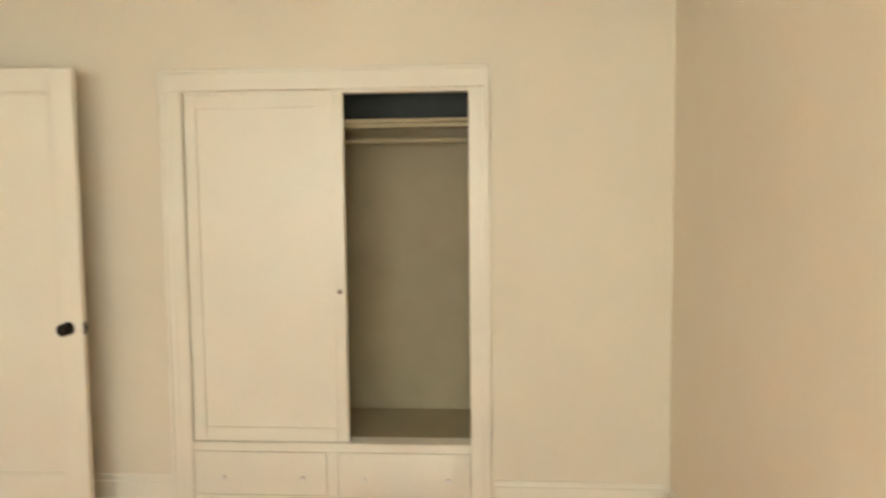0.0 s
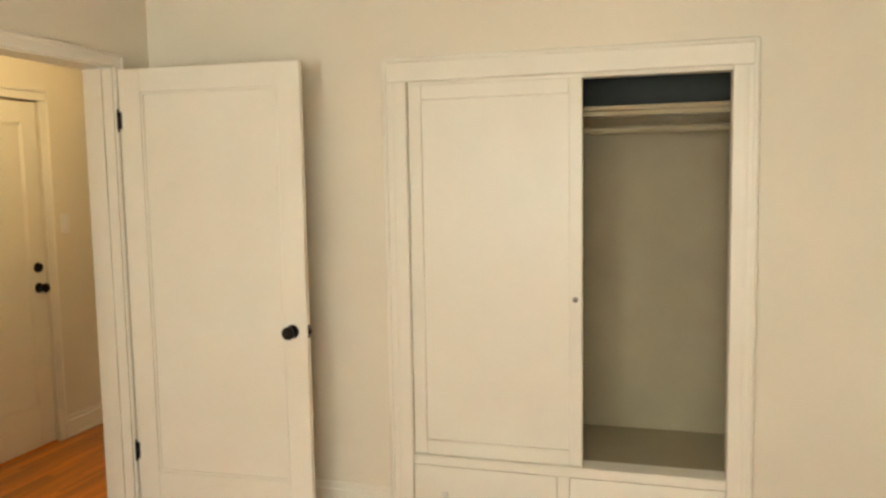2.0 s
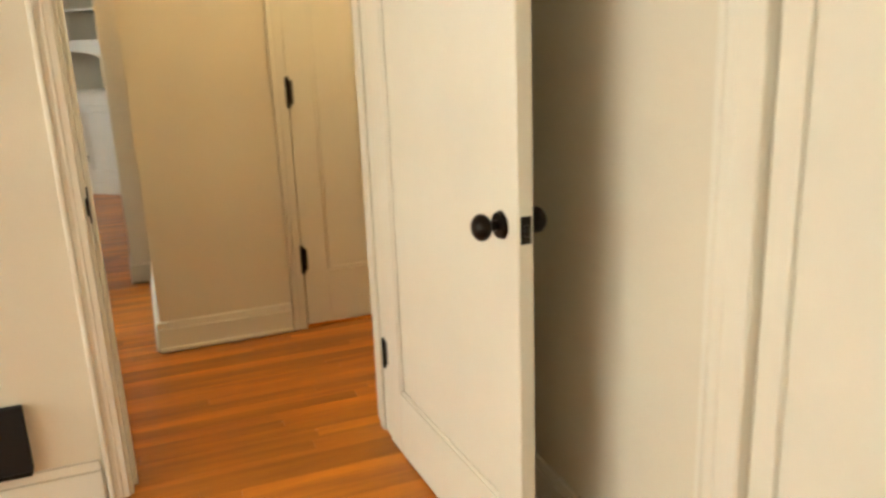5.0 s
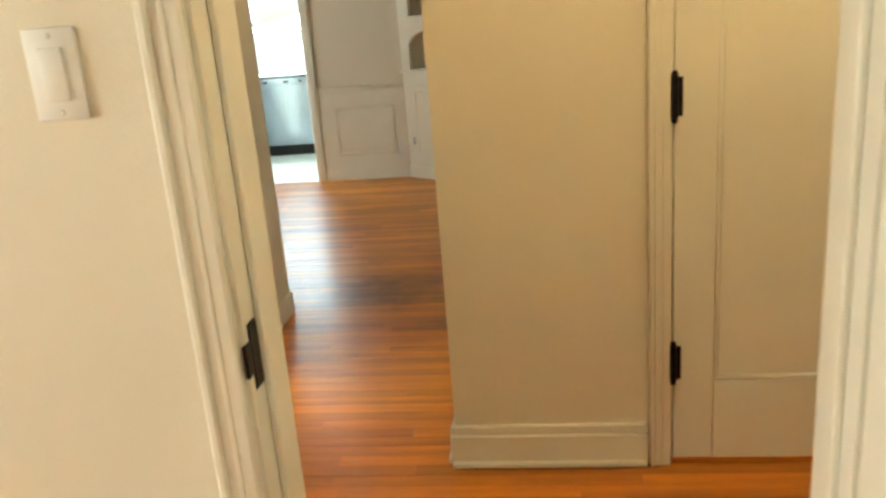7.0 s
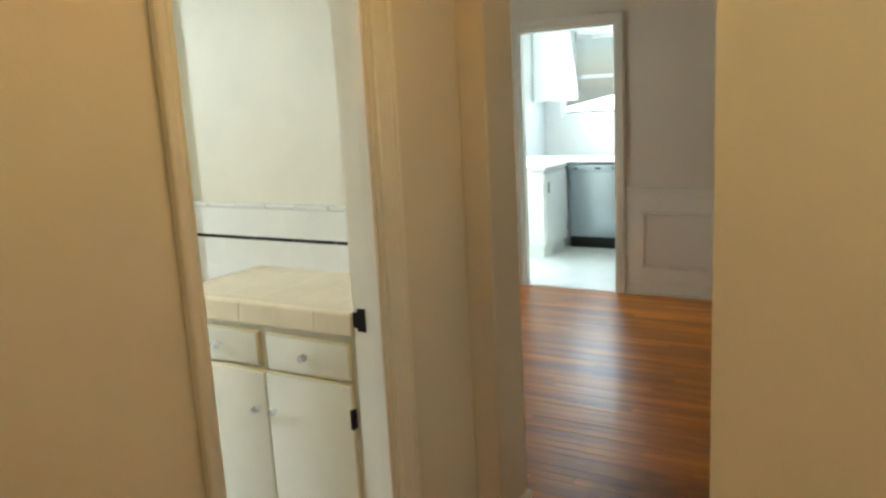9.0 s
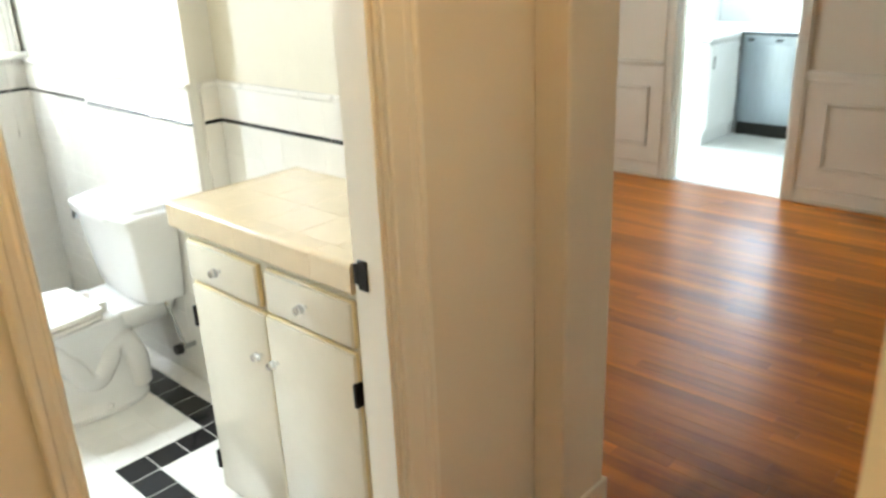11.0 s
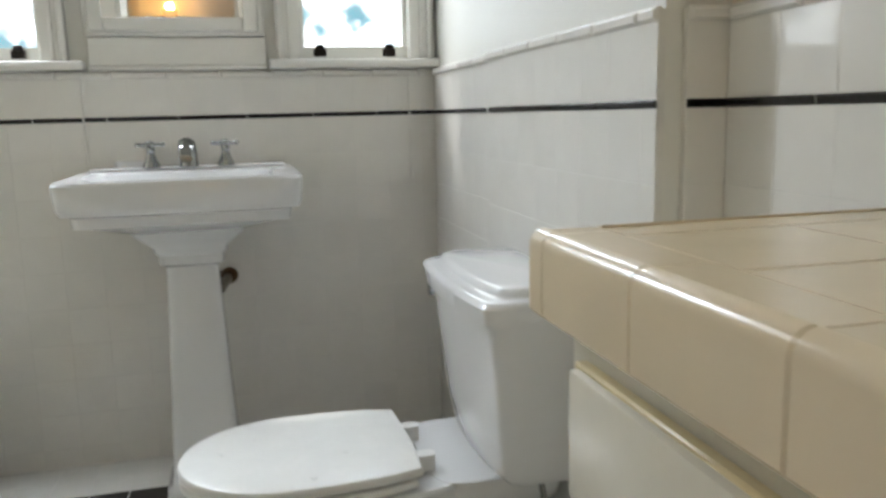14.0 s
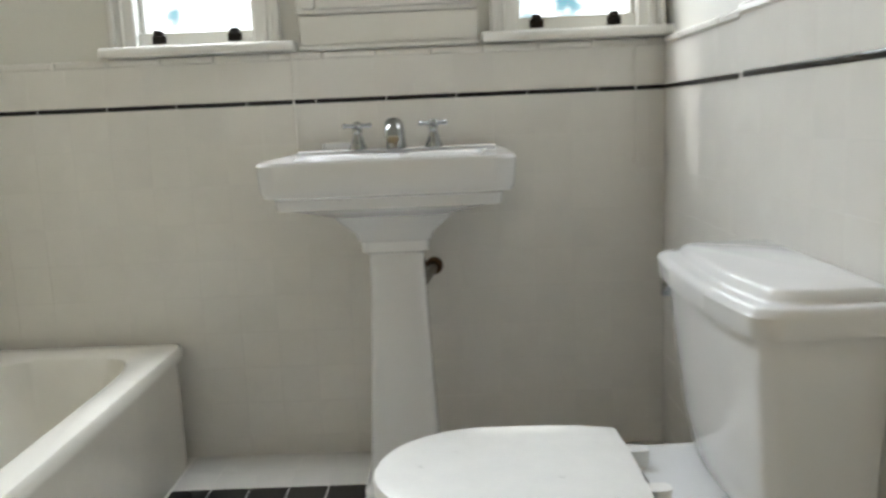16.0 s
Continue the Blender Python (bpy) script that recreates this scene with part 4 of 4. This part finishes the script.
for x0, x1 in ((0, 0.11), (0.89, CW)):
    cpart("stile", box(N(), x0, 0, 0.925, x1, 0.03, CH - 0.002, 0.003), TRIM)
bm = N()
arch = [(0.11 + 0.78 * i / 24, 1.135 + 0.13 * math.sin(math.pi * i / 24) ** 0.55) for i in range(25)]
for (xa, za), (xb, zb) in zip(arch, arch[1:]):
    vs = [bm.verts.new(p) for p in ((xa, 0, za), (xb, 0, zb), (xb, 0, 1.36), (xa, 0, 1.36), (xa, 0.03, za), (xb, 0.03, zb), (xb, 0.03, 1.36), (xa, 0.03, 1.36))]
    for f in ((0, 1, 2, 3), (7, 6, 5, 4), (0, 4, 5, 1), (3, 2, 6, 7)):
        bm.faces.new([vs[i] for i in f])
bmesh.ops.remove_doubles(bm, verts=bm.verts, dist=0.0002)
bmesh.ops.recalc_face_normals(bm, faces=bm.faces)
cpart("arched_rail", bm, TRIM)
cpart("top_rail", box(N(), 0.11, 0, 2.2, 0.89, 0.03, CH - 0.002), TRIM)
for x0, x1 in ((0.11, 0.145), (0.482, 0.518), (0.855, 0.89)):
    cpart("glass_door_stile", box(N(), x0, -0.008, 1.362, x1, 0.024, 2.2, 0.003), TRIM)
for z in (1.60, 1.86):
    cpart("glazing_bar", box(N(), 0.145, -0.004, z, 0.855, 0.020, z + 0.02, 0.003), TRIM)
# shelves and niche back use the closet's paint with shade in its colour
for z in (1.36, 1.62, 1.88):
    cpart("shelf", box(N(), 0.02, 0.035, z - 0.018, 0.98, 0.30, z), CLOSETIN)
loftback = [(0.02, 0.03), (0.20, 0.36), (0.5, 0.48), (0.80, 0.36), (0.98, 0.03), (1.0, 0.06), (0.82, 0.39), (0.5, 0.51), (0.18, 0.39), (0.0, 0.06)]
cpart("niche_back", loft(N(), [[(x, y, z) for x, y in loftback] for z in (0.926, CH - 0.004)]), CLOSETIN, "curved niche back in shade-darkened cream")

# ---- kitchen ----
dish = thing("dishwasher", (-7.43, -2.36, 0), "stainless steel dishwasher under the kitchen counter", "dishwasher")
part("door", box(N(), -7.45, -2.553, 0.115, -7.42, -1.953, 0.83, 0.006, 2), STEEL, dish)
part("control_strip", box(N(), -7.45, -2.553, 0.76, -7.415, -1.953, 0.832, 0.005, 2), STEEL, dish)
for y, w in ((-2.47, 0.05), (-2.24, 0.06), (-2.08, 0.03)):
    part("control", box(N(), -7.416, y - w / 2, 0.79, -7.411, y + w / 2, 0.81, 0.002), BLACKPLASTIC, dish, "dark control")
part("kick_plate", box(N(), -7.48, -2.553, 0.0, -7.455, -1.953, 0.112), BLACKPLASTIC, dish, "black kick plate")
part("body", box(N(), -8.0, -2.55, 0.01, -7.455, -1.956, 0.83), BLACKPLASTIC, dish)


def base_unit(x0, y0, x1, y1, face, label):
    ob = thing("kitchen_cabinet", ((x0 + x1) / 2, (y0 + y1) / 2, 0), label, "cabinet", "kitchen cabinets")
    part("body", box(N(), x0, y0, 0.10, x1, y1, 0.83, 0.003), KITWHITE, ob)
    part("toe_kick", box(N(), x0 + 0.02, y0 + 0.02, 0, x1 - 0.02, y1 - 0.02, 0.10), KITWHITE, ob)
    fx, fy = face
    if fx:
        d = part("door", box(N(), x1, y0 + 0.015, 0.13, x1 + 0.018, y1 - 0.015, 0.80, 0.004), KITWHITE, ob)
        part("handle", box(N(), x1 + 0.018, y1 - 0.06, 0.62, x1 + 0.035, y1 - 0.05, 0.72, 0.004), CHROME, d)
    else:
        d = part("door", box(N(), x0 + 0.015, y1, 0.13, x1 - 0.015, y1 + 0.018, 0.80, 0.004), KITWHITE, ob)
        part("handle", box(N(), x1 - 0.06, y1 + 0.018, 0.62, x1 - 0.05, y1 + 0.035, 0.72, 0.004), CHROME, d)
        for z in (0.22, 0.72):
            part("hinge", box(N(), x0 + 0.004, y1 + 0.002, z - 0.025, x0 + 0.016, y1 + 0.02, z + 0.025, 0.002), CHROME, d)
    return ob


base_unit(-8.0, -1.948, -7.44, -1.45, (1, 0), "white kitchen base cabinet beside the dishwasher")
base_unit(-8.0, -1.445, -7.44, -0.95, (1, 0), "white kitchen base cabinet beside the dishwasher")
base_unit(-7.40, -3.30, -6.85, -2.57, (0, 1), "white kitchen base cabinet near the doorway")
base_unit(-8.0, -3.30, -7.43, -2.57, (0, 1), "white corner kitchen base cabinet")
kt = thing("kitchen_counter", (-7.7, -2.0, 0.83), "pale kitchen counter with dark edge", "counter")
part("slab", box(N(), -8.02, -3.30, 0.834, -7.40, -0.94, 0.872, 0.006, 2), KITWHITE, kt)
part("edge", box(N(), -7.402, -2.55, 0.838, -7.392, -0.94, 0.866, 0.003), STONE, kt, "dark counter edge strip")
part("return_slab", box(N(), -7.398, -3.30, 0.834, -6.83, -2.54, 0.872, 0.006, 2), KITWHITE, kt)
# the block of wall behind the counter
bm = N()
box(bm, -8.66, -3.4, 0, -8.02, -3.31, CH)
box(bm, -8.66, -0.93, 0, -8.02, -0.80, CH)
structure("wall_kitchen_nib", bm, KITWHITE, "white kitchen wall ends beside the counter")
wc = thing("wall_cabinet", (-8.45, -3.0, 1.5), "white kitchen wall cabinet", "cabinet")
part("body", box(N(), -8.655, -3.305, 1.45, -8.34, -2.9, 2.3, 0.004), KITWHITE, wc)
part("door", box(N(), -8.34, -3.295, 1.46, -8.322, -2.91, 2.29, 0.004), KITWHITE, wc)


def plain_window(name, axis, at, a, b, z0, z1, label, mat=TRIM):
    """A sash window in a wall at x or y = at, from a to b."""
    ob = thing(name, (at, (a + b) / 2, z0) if axis == "x" else ((a + b) / 2, at, z0), label, "window", kind="structure")
    def bx(u0, v0, u1, v1, d0, d1):
        return box(N(), at + d0, u0, v0, at + d1, u1, v1, 0.003) if axis == "x" else box(N(), u0, at + d0, v0, u1, at + d1, v1, 0.003)
    mid_ = (z0 + z1) / 2
    for n_, q in (("window_frame", (a, z0, a + 0.04, z1)), ("window_frame", (b - 0.04, z0, b, z1)), ("window_frame", (a + 0.04, z0, b - 0.04, z0 + 0.05)), ("window_frame", (a + 0.04, z1 - 0.04, b - 0.04, z1)), ("meeting_rail", (a + 0.04, mid_ - 0.02, b - 0.04, mid_ + 0.02))):
        part(n_, bx(*q, -0.07, -0.03), mat, ob)
    for v0, v1 in ((z0 + 0.05, mid_ - 0.02), (mid_ + 0.02, z1 - 0.04)):
        p = part("pane", bx(a + 0.035, v0 - 0.004, b - 0.035, v1 + 0.004, -0.052, -0.048), GLASS, ob)
        p.visible_shadow = False
    return ob


plain_window("window_3", "y", -4.2, 0.35, 1.65, 0.85, 2.15, "white wooden bedroom sash window")
plain_window("window_4", "y", -4.2, 2.05, 3.35, 0.85, 2.15, "white wooden bedroom sash window")
# added window, out of view, that brightens the dining room
plain_window("window_5", "y", -4.2, -4.8, -3.6, 0.85, 2.05, "unseen dining room sash window added to let in light")
plain_window("window_6", "x", -8.66, -3.1, -1.8, 1.25, 2.15, "white kitchen sash window over the counter", KITWHITE)
# added window, out of view, in front of the side fill
plain_window("window_7", "y", -4.4, -7.6, -6.4, 1.1, 2.1, "unseen kitchen side window added to brighten the room", KITWHITE)

# ---- outside ----
structure("ground", box(N(), -60, -60, -0.6, 60, 60, -0.45), SOIL, "dry garden ground outside the house")


bm = N()
box(bm, -9.0, -9.6, -0.5, 6.0, -9.5, 6.5)
structure("backdrop_garden", bm, HAZE, "bright hazy garden trees and sky beyond the windows")


# ---- tiles and boards, piece by piece ----
def block_mesh(name, sx, sy, sz, bevel, mat):
    """A slab centred in x and y with its underside at z = 0, its upper edges eased."""
    hx, hy, b = sx / 2, sy / 2, bevel
    v = [(-hx, -hy, 0), (hx, -hy, 0), (hx, hy, 0), (-hx, hy, 0), (-hx, -hy, sz - b), (hx, -hy, sz - b), (hx, hy, sz - b), (-hx, hy, sz - b),
         (-hx + b, -hy + b, sz), (hx - b, -hy + b, sz), (hx - b, hy - b, sz), (-hx + b, hy - b, sz)]
    f = [(3, 2, 1, 0), (0, 1, 5, 4), (1, 2, 6, 5), (2, 3, 7, 6), (3, 0, 4, 7), (4, 5, 9, 8), (5, 6, 10, 9), (6, 7, 11, 10), (7, 4, 8, 11), (8, 9, 10, 11)]
    data = bpy.data.meshes.new(name)
    data.from_pydata(v, [], f)
    data.materials.append(mat)
    return data


def piece(name, data, m, parent):
    o = new(name, data)
    o.parent = parent
    o.matrix_parent_inverse = parent.matrix_world.inverted()
    o.matrix_basis = m
    return o


rnd = random.Random(11)
T = 0.1105
# bathroom floor: white tiles with a black border that steps round the cabinet
bfloor = thing("floor_bath", (-1.2, -2.3, 0), "white tile bathroom floor with a black tile border line", "floor", kind="structure")
part("grout_bed", box(N(), RX, WY, -0.02, -0.145, -1.0, 0.0030), GROUT, bfloor)
white_d, black_d = block_mesh("tile", T - 0.0010, T - 0.0010, 0.008, 0.0006, FLOORTILE), block_mesh("black_tile", T - 0.0020, T - 0.0020, 0.008, 0.0010, BLACKTILE)
gx, gy = -1.965, -2.020      # a corner of the grid
for i in range(-3, 17):
    for k in range(-16, 10):
        x, y = gx + (i + 0.5) * T, gy + (k + 0.5) * T
        if not (RX < x < -0.16 and WY < y < -1.0) or (x < PX + 0.04 and y < RY) or (x > -0.72 and y < -2.15) or (x < CX - 0.06 and y > CY0 + 0.08):
            continue
        col, row = i, k
        black = (col == -1 and -13 <= row <= -1) or (row == -1 and -1 <= col <= 2) or (col == 2 and row >= -1) or (row == -13 and -1 <= col <= 10) or (col == 10 and row >= -13)
        piece("black_tile" if black else "tile", black_d if black else white_d, pose(x, y, -0.0045 + rnd.uniform(-0.0001, 0.0001)), bfloor)


def tile_wall(name, origin, ux, n_axis, length, label, z_top=1.20, end_bull=False, mat=TILE):
    """Wall tiles from the floor to z_top with a black liner at 1.062 and a rounded cap. ux: way along the wall; n_axis: way out of it."""
    ob = thing(name, origin, label, "tiled wall", kind="structure")
    ux, nn = Vector(ux), Vector(n_axis)
    base = Matrix((ux.to_4d(), Vector((0, 0, 1, 0)), nn.to_4d(), (0, 0, 0, 1))).transposed()
    base[0][3] = base[1][3] = base[2][3] = 0
    base[3] = (0, 0, 0, 1)
    o = Vector(origin)
    bm = N()
    e = o + ux * length + nn * 0.0112
    box(bm, o.x, o.y, 0, e.x if abs(e.x - o.x) > 1e-6 else o.x + 0.001, e.y if abs(e.y - o.y) > 1e-6 else o.y + 0.001, z_top - 0.004)
    part("grout_bed", bm, GROUT, ob)
    rows = [(1.056 - (r + 1) * T, T) for r in range(10)] + [(1.070, z_top - 0.022 - 1.070)]
    cols = int(length / T)
    last = length - cols * T
    meshes = {}
    for z0, h in rows:
        if z0 + h < 0.02:
            continue
        zz0 = max(z0, 0.002)
        hh = z0 + h - zz0
        for c in range(cols + (1 if last > 0.02 else 0)):
            w = T if c < cols else last
            key = (round(w, 4), round(hh, 4))
            if key not in meshes:
                meshes[key] = block_mesh("tile", w - 0.0007, hh - 0.0007, 0.006, 0.0004, mat)
            p = o + ux * (c * T + w / 2) + Vector((0, 0, zz0 + hh / 2)) + nn * 0.006
            tilt = pose(0, 0, 0, rnd.gauss(0, 0.06), rnd.gauss(0, 0.06), 0)
            piece("tile", meshes[key], Matrix.Translation(p) @ base @ tilt, ob)
    ld = block_mesh("liner_tile", 0.197, 0.0125, 0.009, 0.003, BLACKTILE)
    cd = block_mesh("cap_tile", 0.150, 0.021, 0.013, 0.005, mat)
    a = length
    while a > 0.02:
        w = min(0.2, a)
        d_ = ld if w > 0.199 else block_mesh("liner_tile", w - 0.003, 0.0125, 0.009, 0.003, BLACKTILE)
        piece("liner_tile", d_, Matrix.Translation(o + ux * (a - w / 2) + Vector((0, 0, 1.063)) + nn * 0.006) @ base, ob)
        a -= w
    a = 0.0
    while a < length - 0.01:
        w = min(0.1525, length - a)
        d_ = cd if w > 0.152 else block_mesh("cap_tile", w - 0.0025, 0.021, 0.013, 0.005, mat)
        piece("cap_tile", d_, Matrix.Translation(o + ux * (a + w / 2) + Vector((0, 0, z_top - 0.011)) + nn * 0.005) @ base, ob)
        a += w
    return ob


tile_wall("tiled_wall_south", (-0.147, WY, 0), (-1, 0, 0), (0, 1, 0), -0.147 - WX, "white glazed tile wainscot with a black liner stripe")
tile_wall("tiled_wall_west", (WX, WY + 0.015, 0), (0, 1, 0), (1, 0, 0), PY - WY - 0.015, "white glazed tile wainscot beside the window corner")
tile_wall("tiled_wall_pier", (PX, PY, 0), (0, 1, 0), (1, 0, 0), RY - PY, "white glazed tile pier behind the toilet")
tile_wall("tiled_wall_recess", (RX, RY + 0.014, 0), (0, 1, 0), (1, 0, 0), -1.012 - RY - 0.014, "white glazed tile wall behind the counter")
tile_wall("tiled_return", (PX - 0.028, RY, 0), (-1, 0, 0), (0, 1, 0), 0.075, "narrow tiled return beside the counter recess")

# counter tiles
cw = 0.152
flat_d = block_mesh("tile", cw - 0.0016, cw - 0.0016, 0.009, 0.0008, COUNTERTILE)


def edge_mesh(w):
    """A counter edge tile: a short flat top that rolls over into a deep front face, w wide along y."""
    prof = [(-0.058, -0.010), (-0.058, 0.0), (-0.012, 0.0)]
    prof += [(-0.012 + 0.014 * math.sin(a), 0.002 - 0.014 + 0.014 * math.cos(a)) for a in [math.pi / 2 * k / 6 for k in range(7)]]
    prof += [(0.002, -0.068), (-0.001, -0.072), (-0.012, -0.072), (-0.012, -0.010)]
    bm_ = N()
    h_ = w / 2 - 0.0009
    loft(bm_, [[(x_, -h_, z_) for x_, z_ in prof], [(x_, h_, z_) for x_, z_ in prof]])
    d_ = bpy.data.meshes.new("edge_tile")
    bm_.to_mesh(d_)
    bm_.free()
    d_.materials.append(COUNTERTILE)
    for p_ in d_.polygons:
        p_.use_smooth = True
    d_.set_sharp_from_angle(angle=radians(35))
    return d_


edge_d = edge_mesh(cw)
y = CY0 - 0.004
first = True
while y < CY1 - 0.01:
    w = 0.03 if first else min(cw, CY1 - 0.003 - y)
    piece("edge_tile", edge_d if w == cw else edge_mesh(w), pose(CX + 0.028, y + w / 2, CZ), top)
    y += w
    first = False
y = CY0 - 0.004 + 0.059
while y < CY1 - 0.01:
    w = min(cw, CY1 - 0.003 - y)
    x = CX - 0.031
    while x > RX + 0.03:
        ww = min(cw, x - RX - 0.012)
        flat = flat_d if ww == cw and w == cw else block_mesh("tile", ww - 0.0016, w - 0.0016, 0.009, 0.0008, COUNTERTILE)
        piece("tile", flat, pose(x - ww / 2, y + w / 2, CZ - 0.0092), top)
        x -= ww
    y += w
x = CX - 0.031
while x > RX + 0.03:
    ww = min(cw, x - RX - 0.012)
    piece("edge_tile", edge_mesh(ww), Matrix.Translation((x - ww / 2, CY0 - 0.004, CZ)) @ pose(0, 0, 0, 0, 0, -90), top)
    x -= ww

# wooden strip floor, boards running north to south
BW = 0.0575
wood = thing("floor", (-1.5, -0.2, 0), "glossy red-orange oak strip floor", "floor", kind="structure")
rest_v, rest_f = [], []


def board_run(x, y0, y1, single):
    a = y0
    ends = rnd.uniform(0.3, 1.2)
    while a < y1 - 0.01:
        b = min(y1, a + ends)
        if y1 - b < 0.15:
            b = y1
        z = rnd.uniform(-0.0005, 0.0003)
        if single:
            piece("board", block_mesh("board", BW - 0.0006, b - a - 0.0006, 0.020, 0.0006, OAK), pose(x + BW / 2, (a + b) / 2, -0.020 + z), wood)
        else:
            i0 = len(rest_v)
            xa, xb, ya, yb = x + 0.0003, x + BW - 0.0003, a + 0.0003, b - 0.0003
            rest_v.extend([(xa, ya, -0.02), (xb, ya, -0.02), (xb, yb, -0.02), (xa, yb, -0.02), (xa, ya, z), (xb, ya, z), (xb, yb, z), (xa, yb, z)])
            rest_f.extend([tuple(i0 + q for q in f) for f in ((4, 5, 6, 7), (0, 1, 5, 4), (1, 2, 6, 5), (2, 3, 7, 6), (3, 0, 4, 7))])
        a = b
        ends = rnd.uniform(0.5, 1.6)


x = -1.145
while x < -0.16:
    board_run(x, -0.90, 2.60, True)
    x += BW
x = -0.145
while x < -0.01:
    board_run(x, -0.018, 0.828, False)
    x += BW
x = -1.145 - BW
while x > -2.36:
    board_run(x, -0.90, 0.13, True)
    x -= BW
while x > -5.88:
    board_run(x, -4.2 if x < -2.42 else -0.90, 0.9 if x < -2.42 else 0.13, False) if x < -4.1 else board_run(x, -2.2, 0.30, True)
    if x >= -4.1:
        board_run(x, -4.2, -2.2, False)
        board_run(x, 0.30, 0.9, False)
    x -= BW
x = 0.002
while x < 3.58:
    board_run(x, -4.2, 1.09, False)
    x += BW
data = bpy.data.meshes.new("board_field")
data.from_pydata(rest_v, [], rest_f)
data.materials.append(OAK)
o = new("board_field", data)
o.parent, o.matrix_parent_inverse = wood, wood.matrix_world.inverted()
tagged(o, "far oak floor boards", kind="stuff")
bm = N()
box(bm, -5.95, -2.335, -0.004, -5.825, -1.54, 0.004, 0.002)
structure("trim_threshold", bm, KITFLOOR, "pale threshold strip in the kitchen doorway")
bm = N()
box(bm, -1.81, -1.0, -0.018, -1.148, -0.902, 0.006, 0.002)
structure("trim_threshold_bath", bm, FLOORTILE, "white tile threshold in the bathroom doorway")
